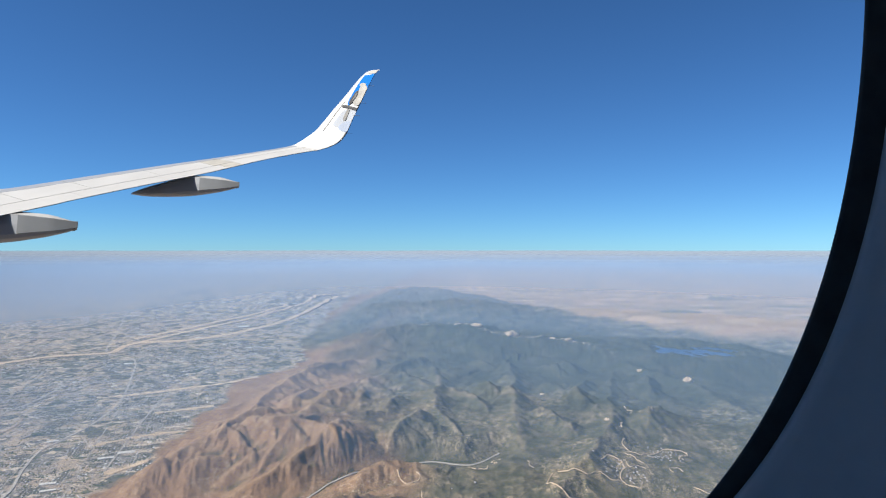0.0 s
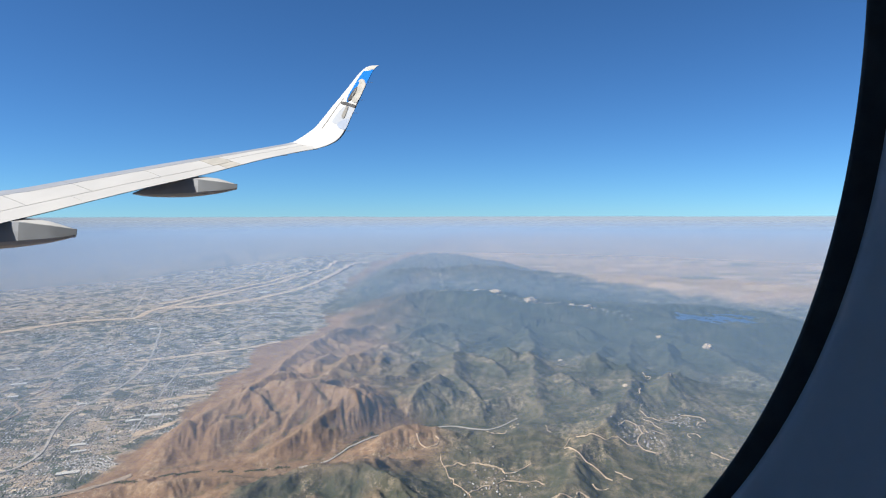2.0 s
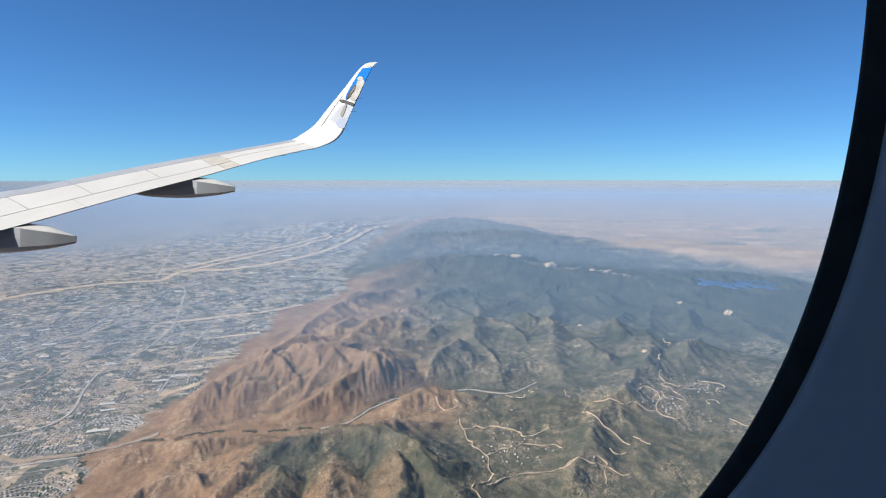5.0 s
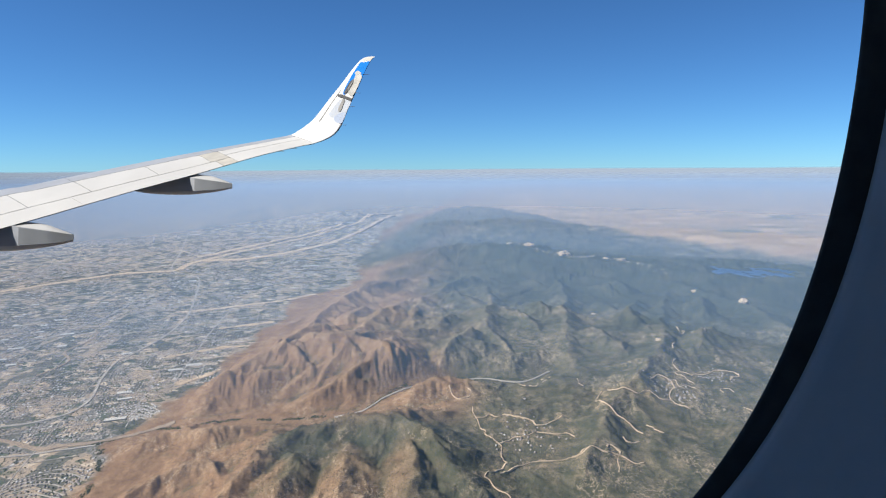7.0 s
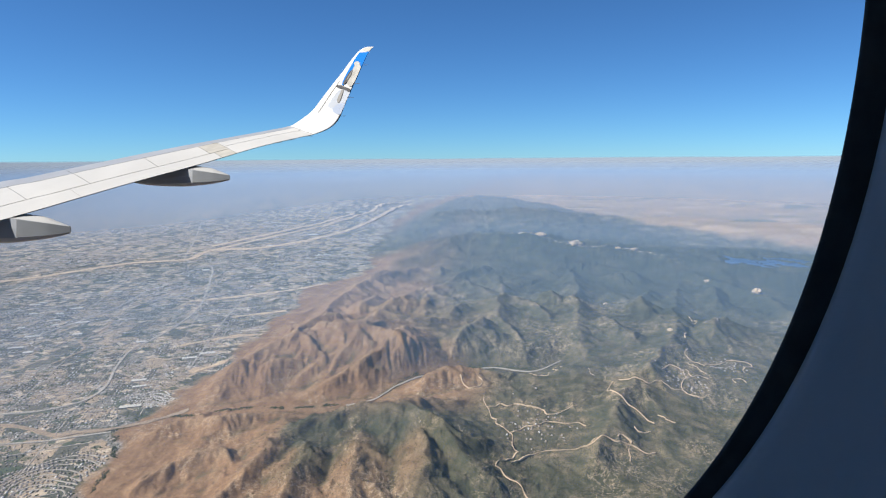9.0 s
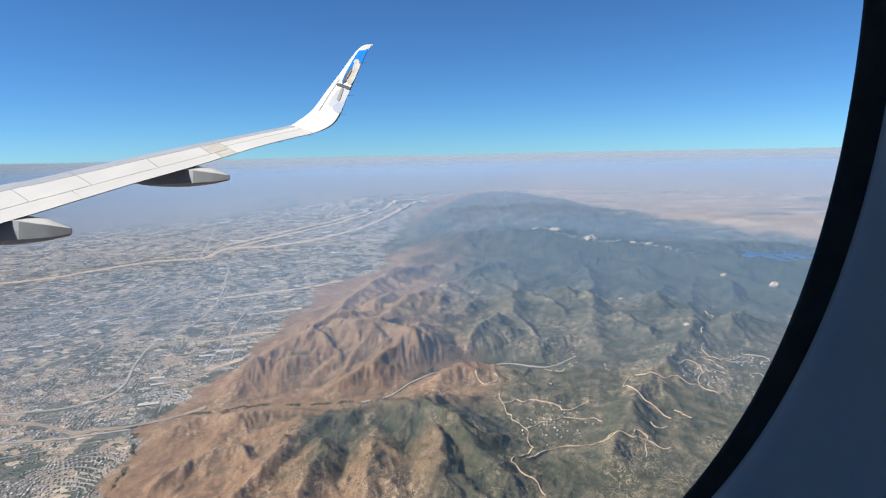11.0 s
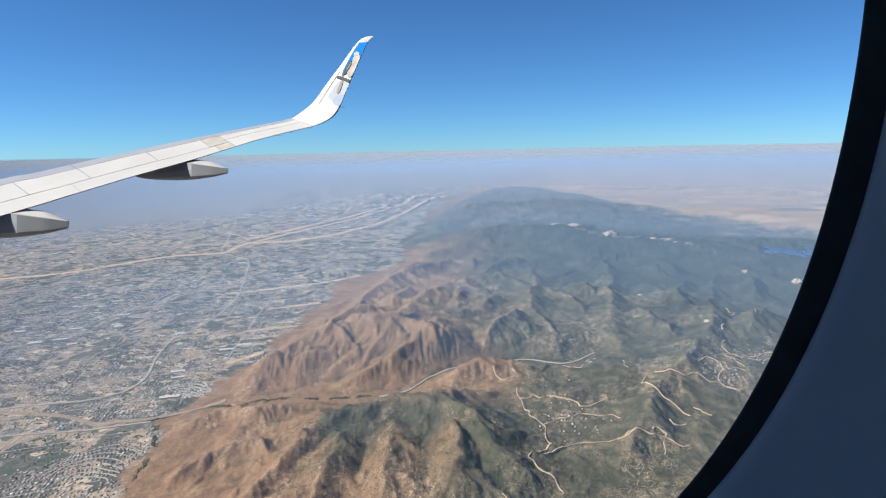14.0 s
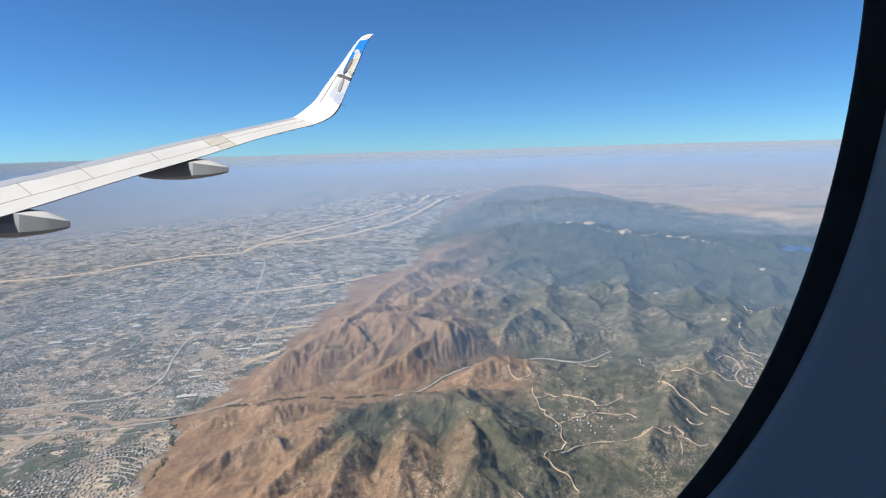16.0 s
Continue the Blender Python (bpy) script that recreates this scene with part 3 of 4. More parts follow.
def curve_through(points, step=0.03):
    """Catmull-Rom points along a plan line."""
    p = [np.array(q, float) for q in points]
    p = [2 * p[0] - p[1]] + p + [2 * p[-1] - p[-2]]
    out = []
    for i in range(1, len(p) - 2):
        n = max(2, int(np.linalg.norm(p[i + 1] - p[i]) / step))
        for k in range(n):
            t = k / n
            out.append(0.5 * (2 * p[i] + (p[i + 1] - p[i - 1]) * t + (2 * p[i - 1] - 5 * p[i] + 4 * p[i + 1] - p[i + 2]) * t * t + (3 * p[i] - p[i - 1] - 3 * p[i + 1] + p[i + 2]) * t ** 3))
    out.append(p[-2])
    return np.array(out)


def ribbon(name, points, width, material, label, category="road", lift=0.006, step=0.03, ragged=0.0, kind="structure"):
    """A way laid on the land: a raised bed with sloping edges."""
    c = curve_through(points, step)
    d = np.gradient(c, axis=0)
    d /= np.linalg.norm(d, axis=1)[:, None] + 1e-9
    nrm = np.stack([-d[:, 1], d[:, 0]], -1)
    w = width * (1 + ragged * fbm(np.arange(len(c)) * 0.23, c[:, 0] * 3, 3, 91))[:, None]
    rows = [c - nrm * w * 0.62, c - nrm * w * 0.5, c + nrm * w * 0.5, c + nrm * w * 0.62]
    zz = np.maximum(ground_z(rows[1][:, 0], rows[1][:, 1]), ground_z(rows[2][:, 0], rows[2][:, 1])) + lift
    levels = [ground_z(rows[0][:, 0], rows[0][:, 1]) - 0.004, zz, zz, ground_z(rows[3][:, 0], rows[3][:, 1]) - 0.004]
    rings = [[(rows[k][i, 0], rows[k][i, 1], levels[k][i]) for k in range(4)] for i in range(len(c))]
    v, f = loft(rings, closed=False, caps=False)
    return tagged(on_land(new(name, as_mesh(name, v, f, material))), label, category, kind=kind)


def earth(name, colour, rough=0.9):
    m = Nodes(name)
    v = m.coords(1.0)
    a, b = m.noise(v, 6.0, 6), m.noise(v, 70.0, 3)
    c = m.mix(m.ramp(a, (0.35, 0.0), (0.65, 1.0)), colour, [x * 0.72 for x in colour])
    c = m.mix(m.math("MULTIPLY", b, 0.3), c, [x * 0.8 for x in colour])
    return m.surface(c, rough, bump=b, depth=0.004 * SIZE, spec=0.15)


CONCRETE = earth("pale_concrete", (0.50, 0.45, 0.38))
DIRT = earth("pale_dirt", (0.68, 0.52, 0.35))
SAND = earth("dry_riverbed", (0.40, 0.31, 0.22))
ROCK = earth("pale_rock", (0.60, 0.48, 0.34))


def roofs():
    m = Nodes("roofs")
    r = m.n("NewGeometry").outputs["Random Per Island"]
    c = m.ramp(r, (0.0, (0.22, 0.20, 0.18)), (0.35, (0.32, 0.27, 0.23)), (0.6, (0.40, 0.35, 0.30)), (0.84, (0.46, 0.42, 0.38)), (0.97, (0.66, 0.64, 0.60)))
    return m.surface(c, 0.8, bump=m.noise(m.coords(60.0), 1.0, 2), depth=0.001 * SIZE, spec=0.2)


def leaves(name, dark, light):
    m = Nodes(name)
    r = m.n("NewGeometry").outputs["Random Per Island"]
    return m.surface(m.ramp(r, (0.0, dark), (1.0, light)), 0.9, bump=m.noise(m.coords(150.0), 1.0, 2), depth=0.002 * SIZE, spec=0.1)


ROOFS = roofs()
TREES = leaves("tree_leaves", (0.035, 0.05, 0.025), (0.09, 0.105, 0.05))
BRUSH = leaves("brush_leaves", (0.04, 0.048, 0.025), (0.11, 0.105, 0.06))


def scatter(name, template, faces, x, y, z, size, turn, material, label, category):
    """Many small pieces in one mesh: template (n, 3) put at each place."""
    template = np.array(template, float)
    n, k = len(x), len(template)
    c, s = np.cos(turn)[:, None], np.sin(turn)[:, None]
    px, py = template[None, :, 0] * size[:, 0:1], template[None, :, 1] * size[:, 1:2]
    v = np.stack([x[:, None] + px * c - py * s, y[:, None] + px * s + py * c, z[:, None] + template[None, :, 2] * size[:, 2:3]], -1).reshape(-1, 3)
    fl = np.array(faces)
    loops = (fl[None] + (np.arange(n) * k)[:, None, None]).reshape(-1)
    me = bpy.data.meshes.new(name)
    me.vertices.add(n * k)
    me.vertices.foreach_set("co", v.astype(np.float32).ravel())
    me.loops.add(len(loops))
    me.loops.foreach_set("vertex_index", loops.astype(np.int32))
    me.polygons.add(n * len(fl))
    me.polygons.foreach_set("loop_start", (np.arange(n * len(fl)) * fl.shape[1]).astype(np.int32))
    me.update(calc_edges=True)
    me.materials.append(material)
    return tagged(on_land(new(name, me)), label, category, kind="stuff")


BOX = [(-.5, -.5, -.6), (.5, -.5, -.6), (.5, .5, -.6), (-.5, .5, -.6), (-.5, -.5, 1), (.5, -.5, 1), (.5, .5, 1), (-.5, .5, 1)]
BOX_F = [(4, 5, 6, 7), (0, 1, 5, 4), (1, 2, 6, 5), (2, 3, 7, 6), (3, 0, 4, 7)]
BUSH = [(0, 0, 1), (.55, 0, .35), (.1, .5, .45), (-.5, .12, .3), (-.1, -.55, .4), (0, 0, -.4)]
BUSH_F = [(0, 1, 2), (0, 2, 3), (0, 3, 4), (0, 4, 1), (5, 2, 1), (5, 3, 2), (5, 4, 3), (5, 1, 4)]
rng = np.random.default_rng(5)

# the lake
a = np.linspace(0, 2 * np.pi, 90, endpoint=False)
wv = [(LAKE[0], LAKE[1], LAKE[2])] + [(LAKE[0] + 1.25 * math.cos(t), LAKE[1] + 0.92 * math.sin(t), LAKE[2]) for t in a]
wm = Nodes("lake_water")
wave = wm.noise(wm.coords(40.0), 1.0, 4)
WATER = wm.surface((0.006, 0.05, 0.15), 0.3, bump=wave, depth=0.004 * SIZE, strength=0.6)
tagged(on_land(new("water", as_mesh("water", wv, [(0, i + 1, (i + 1) % 90 + 1) for i in range(90)], WATER))), "blue mountain lake between wooded shores", "lake", kind="structure")

# roads and riverbeds
ribbon("road", FREEWAYS[0], 0.029, CONCRETE, "pale freeway winding through the built-up valley")
ribbon("road", FREEWAYS[1], 0.15, DIRT, "broad pale freeway towards the far mountains")
ribbon("road", FREEWAYS[2], 0.20, DIRT, "dusty highway strip in the valley")
ribbon("road", FREEWAYS[3], 0.16, DIRT, "dusty highway strip in the valley")
ribbon("riverbed", FREEWAYS[4], 0.045, SAND, "dry pale riverbed at the foot of the hills", "riverbed", ragged=0.5)
ribbon("road", FREEWAYS[5], 0.020, CONCRETE, "pale road beside the riverbed")
ribbon("road", FREEWAYS[6], 0.018, CONCRETE, "grey road through a dry canyon")
ribbon("embankment", [(-4.44, 8.17), (-3.93, 8.33), (-3.42, 8.57), (-2.88, 8.82), (-2.3, 9.3)], 0.09, DIRT, "pale graded strip beside the housing estate", "earthwork", ragged=1.1)
ribbon("embankment", [(-3.5, 6.12), (-3.22, 6.31), (-2.91, 6.47), (-2.55, 6.55)], 0.06, DIRT, "pale graded strip at the foot of the hills", "earthwork", ragged=1.3)
ribbon("embankment", [(-3.3, 7.3), (-2.9, 7.45), (-2.55, 7.6)], 0.06, DIRT, "pale graded strip at the foot of the hills", "earthwork", ragged=1.3)
ribbon("embankment", [(-2.95, 5.35), (-2.75, 5.5), (-2.6, 5.75)], 0.08, DIRT, "pale graded terrace at the foot of the hills", "earthwork", ragged=1.3)
ribbon("street", [(-2.95, 5.3), (-3.15, 6.2), (-3.4, 7.4), (-3.6, 8.8)], 0.018, CONCRETE, "straight pale street between houses")
ribbon("street", [(-4.75, 5.6), (-4.70, 6.05), (-5.0, 6.4), (-4.95, 6.8), (-5.1, 7.2)], 0.030, SAND, "pale drainage channel through the town")
ribbon("street", [(-6.4, 5.4), (-5.9, 6.1), (-5.5, 7.7), (-5.6, 8.9)], 0.026, CONCRETE, "straight pale street on the valley floor")
def rugged(line, by=0.035):
    c = curve_through(line, 0.06)
    return c + by * np.stack([fbm(c[:, 0] * 9, c[:, 1] * 9, 3, 92), fbm(c[:, 0] * 9, c[:, 1] * 9, 3, 97)], -1)


for tr in TRACKS:
    ribbon("dirt_track", rugged(tr), 0.0065, DIRT, "pale winding dirt track on a brushy hillside", "track", step=0.02, ragged=0.9, lift=0.006)
for k in range(20):
    at = np.array([rng.uniform(0.2, 3.6), rng.uniform(2.8, 6.2)])
    go, way = [at], rng.uniform(0, 6.3)
    for _ in range(rng.integers(3, 7)):
        way += rng.normal(0, 0.8)
        at = at + rng.uniform(0.03, 0.08) * np.array([math.cos(way), math.sin(way)])
        go.append(at)
    ribbon("dirt_track", rugged(go, 0.012), rng.uniform(0.003, 0.008), DIRT, "short pale dirt track among brush", "track", step=0.02, ragged=1.2, lift=0.005)

# houses in rows, with trees between them
GRID = radians(18)


def on_grid(step, x0, x1, y0, y1, jitter):
    u, v = np.meshgrid(np.arange(-14, 14, step), np.arange(-2, 26, step * 1.25))
    u, v = u.ravel() + rng.uniform(-jitter, jitter, u.size) * step, v.ravel() + rng.uniform(-jitter, jitter, v.size) * step
    x, y = u * math.cos(GRID) - v * math.sin(GRID), u * math.sin(GRID) + v * math.cos(GRID)
    ok = (x > x0) & (x < x1) & (y > y0) & (y < y1)
    return x[ok], y[ok]


x, y = on_grid(0.036, -8.5, -1.5, 2.6, 8.6, 0.22)
keep = (foot(x, y) < -0.04) & (fbm(x * 0.9, y * 0.9, 3, 55) + 0.5 * fbm(x * 4, y * 4, 2, 56) > -0.28 + 0.2 * rng.random(len(x))) & (np.abs(x) < 1.05 * y + 0.6) & clear_of_roads(x, y, 0.045)
x, y = x[keep], y[keep]
n = len(x)
size = np.stack([rng.uniform(0.011, 0.022, n), rng.uniform(0.010, 0.018, n), rng.uniform(0.0025, 0.005, n)], -1)
scatter("houses", BOX, BOX_F, x, y, ground_z(x, y), size, np.full(n, GRID) + rng.choice([0, math.pi / 2], n), ROOFS, "dense rows of low suburban houses", "houses")
x, y = on_grid(0.075, -18, 0, 8.6, 18, 0.35)
keep = (foot(x, y) < -0.1) & (fbm(x * 0.5, y * 0.5, 3, 58) > 0.06) & (np.abs(x) < 1.05 * y) & clear_of_roads(x, y, 0.22)
x, y = x[keep], y[keep]
n = len(x)
size = np.stack([rng.uniform(0.025, 0.06, n), rng.uniform(0.02, 0.05, n), rng.uniform(0.002, 0.004, n)], -1)
scatter("houses", BOX, BOX_F, x, y, ground_z(x, y), size, np.full(n, GRID), ROOFS, "far pale buildings on the valley floor", "buildings")
n = 52000
x, y = rng.uniform(-9.5, -1.6, n), 2.6 + 9.4 * rng.random(n) ** 0.9
keep = (foot(x, y) < -0.02) & (np.abs(x) < 1.05 * y + 0.6) & (fbm(x * 1.3, y * 1.3, 3, 61) > -0.2) & clear_of_roads(x, y, 0.035)
x, y = x[keep], y[keep]
n = len(x)
size = rng.uniform(0.008, 0.018, n)[:, None] * np.array([[1, 1, 0.5]])
scatter("trees", BUSH, BUSH_F, x, y, ground_z(x, y), size, rng.uniform(0, 6, n), TREES, "dark street and garden trees among houses", "trees")
# straight streets of the valley's grid
def town_runs(points):
    run = []
    for p in points:
        inside = foot(np.array([p[0]]), np.array([p[1]]))[0] < -0.08 and abs(p[0]) < 1.08 * p[1] + 0.3 and p[1] > 2.7
        if inside:
            run.append(p)
        if run and (not inside or p is points[-1]):
            if len(run) > 6:
                yield run[::3] if len(run) > 9 else run
            run = []


cg, sg = math.cos(GRID), math.sin(GRID)
for k in range(17):
    off = -7.5 + 0.6 * k + rng.uniform(-0.1, 0.1)
    for across in (True, False):
        far = rng.uniform(7, 15)
        span = np.arange(-9, 4, 0.12) if across else np.arange(1.5, far, 0.12)
        base = 4.0 + 0.62 * k + rng.uniform(-0.12, 0.12)
        pts = [(t * cg - base * sg, t * sg + base * cg) for t in span] if across else [(off * cg - t * sg, off * sg + t * cg) for t in span]
        for run in town_runs(pts):
            ribbon("street", run, 0.008 if rng.random() < 0.7 else 0.014, CONCRETE, "straight pale street between blocks of houses", "street", lift=0.003, step=0.1)

# curved rows of estates at the foot of the hills
WHITE_ROOFS = earth("pale_roofs", (0.66, 0.62, 0.56), 0.8)


def estate(cx, cy, rows, first, step, start, end, wide, roof, label):
    """Houses in bent rows along bent streets."""
    x, y, turn = [], [], []
    for row in range(rows):
        r = first + step * row
        for a in np.arange(start, end, 0.024 / r):
            if rng.random() < 0.25:
                continue
            wob = 1 + 0.12 * math.sin(3.1 * a + 0.4 * row) + 0.05 * math.sin(9 * a - row)
            x.append(cx + r * wob * 1.3 * math.cos(a))
            y.append(cy + r * wob * math.sin(a))
            turn.append(a)
    x, y, turn = np.array(x), np.array(y), np.array(turn)
    keep = foot(x, y) < -0.03
    x, y, turn = x[keep], y[keep], turn[keep]
    n = len(x)
    size = np.stack([rng.uniform(0.8, 1.1, n) * wide, rng.uniform(0.9, 1.3, n) * wide, rng.uniform(0.004, 0.006, n)], -1)
    scatter("houses", BOX, BOX_F, x, y, ground_z(x, y), size, turn, roof, label, "houses")
    for row in range(rows - 1):
        r = first + step * (row + 0.5)
        line = [(cx + r * (1 + 0.12 * math.sin(3.1 * a + 0.4 * row)) * 1.3 * math.cos(a), cy + r * (1 + 0.12 * math.sin(3.1 * a + 0.4 * row)) * math.sin(a)) for a in np.linspace(start + 0.1 * (row % 3), end - 0.1 * (row % 4), 16)]
        line = [p for p in line if foot(np.array([p[0]]), np.array([p[1]]))[0] < -0.02]
        if len(line) > 3:
            ribbon("street", line, 0.010, CONCRETE, "curved pale street in a housing estate", "street", lift=0.003)


estate(-2.95, 3.25, 9, 0.10, 0.05, 0.2, 2.9, 0.015, ROOFS, "curved rows of pale houses in an estate")
estate(-3.0, 4.52, 7, 0.08, 0.042, 0.5, 2.4, 0.016, WHITE_ROOFS, "bent rows of white-roofed houses below the hills")

# large flat-roofed sheds
SHED_ROOF = earth("white_roof", (0.70, 0.66, 0.58), 0.7)
SHED_WALL = earth("shed_wall", (0.48, 0.45, 0.41), 0.8)


def box(x0, x1, y0, y1, z0, z1, chamfer=0.0):
    c = chamfer
    low = [(x0, y0, z0), (x1, y0, z0), (x1, y1, z0), (x0, y1, z0)]
    mid = [(x0, y0, z1 - c), (x1, y0, z1 - c), (x1, y1, z1 - c), (x0, y1, z1 - c)]
    top = [(x0 + c, y0 + c, z1), (x1 - c, y0 + c, z1), (x1 - c, y1 - c, z1), (x0 + c, y1 - c, z1)]
    return loft([low, mid, top])


def warehouse(x, y, long, wide, tall, turn):
    ob = tagged(new("warehouse"), "white flat-roofed warehouse on the valley floor", "warehouse", "warehouses in the valley")
    v, f = box(-long / 2, long / 2, -wide / 2, wide / 2, -0.02, tall)
    part("wall", as_mesh("wall", v, f, SHED_WALL), ob)
    v, f = box(-long / 2 - 0.002, long / 2 + 0.002, -wide / 2 - 0.002, wide / 2 + 0.002, tall, tall + 0.003, 0.001)
    part("roof", as_mesh("roof", v, f, SHED_ROOF), ob, "white flat roof")
    for k in range(3):
        u = (k - 1) * long * 0.3
        v, f = box(u - 0.003, u + 0.003, -0.003, 0.003, tall + 0.003, tall + 0.006, 0.001)
        part("roof_vent", as_mesh("roof_vent", v, f, SHED_WALL), ob)
    ob.location, ob.rotation_euler.z = (x, y, float(ground_z([x], [y])[0])), turn
    on_land(ob)


SHEDS = [(-3.12, 4.57), (-6.23, 6.86), (-5.77, 6.51), (-5.83, 6.97), (-5.65, 6.11), (-6.17, 7.5), (-6.12, 7.78), (-6.95, 8.11), (-5.5, 7.09), (-5.35, 5.95), (-6.5, 6.4), (-6.0, 7.2), (-6.6, 7.5), (-5.2, 6.6), (-3.4, 5.15), (-3.3, 5.0), (-4.1, 6.3), (-5.9, 6.0), (-7.0, 8.0), (-7.3, 8.7), (-6.1, 8.8), (-6.9, 12.24), (-3.0, 5.9), (-3.15, 5.75)]
for x, y in SHEDS:
    warehouse(x, y, rng.uniform(0.09, 0.20), rng.uniform(0.05, 0.09), rng.uniform(0.005, 0.009), GRID + rng.normal(0, 0.05))
for k in range(22):
    y = rng.uniform(9.5, 21)
    x = rng.uniform(-0.55, -0.12) * y
    if foot(np.array([x]), np.array([y]))[0] < -0.4:
        warehouse(x, y, rng.uniform(0.15, 0.4), rng.uniform(0.08, 0.2), rng.uniform(0.006, 0.010), GRID + rng.normal(0, 0.08))


def rock_outcrop(x, y, size, label):
    """A bare crag: a low broken dome of facets, sunk into the slope."""
    bm = bmesh.new()
    bmesh.ops.create_icosphere(bm, subdivisions=4, radius=1.0)
    for vert in bm.verts:
        p = vert.co
        k = 1 + 0.55 * noise.noise(p * 1.7 + Vector((x * 3, y * 3, 0))) + 0.25 * noise.noise(p * 5 + Vector((x, y, 2)))
        vert.co = Vector((p.x * k * size, p.y * k * size * 0.7, p.z * k * size * 0.5))
    me = bpy.data.meshes.new("rock_outcrop")
    bm.to_mesh(me)
    bm.free()
    me.materials.append(ROCK)
    ob = tagged(new("rock_outcrop", me), label, "rock", "rocks on the ridges")
    ob.location = (x, y, float(ground_z([x], [y])[0]))
    ob.rotation_euler[2] = rng.uniform(0, 3)
    on_land(ob)


for x, y, r in ((2.79, 9.92, 0.14), (2.23, 10.77, 0.12), (3.92, 9.66, 0.09), (4.72, 7.01, 0.10), (2.75, 5.55, 0.04), (2.45, 7.0, 0.05), (1.85, 11.1, 0.08), (3.6, 9.7, 0.06), (4.35, 7.7, 0.05)):
    rock_outcrop(x, y, r, "pale bare rock outcrop on a wooded ridge")
# specks of settlement along the ridge road
crest = curve_through(RIDGES[3][0][2:], 0.02)
pick = crest[rng.integers(0, len(crest), 260)] + rng.normal(0, 0.06, (260, 2))
x, y = pick[:, 0], pick[:, 1]
n = len(x)
size = np.stack([rng.uniform(0.008, 0.022, n), rng.uniform(0.008, 0.02, n), rng.uniform(0.003, 0.006, n)], -1)
scatter("ridge_houses", BOX, BOX_F, x, y, ground_z(x, y), size, rng.uniform(0, 6, n), DIRT, "pale cabins scattered along a wooded ridge", "houses")
vill = np.concatenate([np.array([(3.0, 4.85)]) + rng.normal(0, 0.10, (50, 2)), np.array([(2.4, 4.5)]) + rng.normal(0, 0.10, (60, 2)), np.array([(0.8, 3.9)]) + rng.normal(0, 0.16, (60, 2))])
x, y = vill[:, 0], vill[:, 1]
n = len(x)
size = np.stack([rng.uniform(0.008, 0.020, n), rng.uniform(0.008, 0.018, n), rng.uniform(0.004, 0.007, n)], -1)
scatter("hill_houses", BOX, BOX_F, x, y, ground_z(x, y), size, rng.uniform(0, 6, n), ROOFS, "scattered houses on a brushy hillside", "houses")
# dark trees along the creek and the edge of the hills
banks = np.concatenate([curve_through(line, 0.006) for line in ([(-3.05, 4.12), (-2.6, 4.36), (-2.2, 4.30), (-1.8, 4.36), (-1.4, 4.33), (-1.0, 4.38)], [(-2.95, 4.1), (-2.78, 3.85), (-2.66, 3.6), (-2.55, 3.2)], [(-0.6, 4.52), (-0.3, 4.84), (0.3, 5.10), (1.0, 5.08)])])
banks = np.repeat(banks, 4, axis=0)
x, y = banks[:, 0] + rng.normal(0, 0.016, len(banks)), banks[:, 1] + rng.normal(0, 0.012, len(banks))
keep = fbm(x * 5, y * 5, 3, 95) > -0.12
x, y = x[keep], y[keep]
n = len(x)
size = rng.uniform(0.006, 0.012, n)[:, None] * np.array([[1, 1, 0.6]])
scatter("trees", BUSH, BUSH_F, x, y, ground_z(x, y), size, rng.uniform(0, 6, n), TREES, "dark trees along a creek below dry hills", "trees")
# brush on the hillsides
n = 90000
x, y = rng.uniform(-2.6, 4.5, n), 2.4 + 4.2 * rng.random(n) ** 1.4
s = foot(x, y)
wet = smooth(0.5, 2.2, s + 0.5 * fbm(x * 0.8, y * 0.8, 4, 80)) + 0.7 * smooth(0.75, 0.25, along(x, y, RIDGES[1][0][2:]))
keep = (s > 0.1) & (wet > 0.35) & (wet * 0.8 - 0.1 + 0.6 * fbm(x * 3, y * 3, 4, 66) > 0.55 * rng.random(n) + 0.1) & (np.abs(x) < y + 0.4)
x, y = x[keep], y[keep]
n = len(x)
size = (rng.uniform(0.004, 0.0085, n) * rng.uniform(0.7, 1.3, n))[:, None] * np.array([[1, 1, 0.5]])
scatter("brush", BUSH, BUSH_F, x, y, ground_z(x, y), size, rng.uniform(0, 6, n), BRUSH, "dark brush and oak clumps on dry hillsides", "brush")


# ---- tinted shells that imitate haze over the land ----
def haze_shell(name, radius, top, colour, stops, label, valley=None):
    """A tinted see-through shell, widening upwards round the view, that imitates a haze layer."""
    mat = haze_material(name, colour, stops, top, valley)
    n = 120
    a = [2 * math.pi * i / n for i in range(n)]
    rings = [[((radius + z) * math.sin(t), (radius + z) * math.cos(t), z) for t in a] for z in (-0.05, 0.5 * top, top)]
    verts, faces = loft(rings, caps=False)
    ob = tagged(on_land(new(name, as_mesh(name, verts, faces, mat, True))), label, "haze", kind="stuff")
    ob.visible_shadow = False


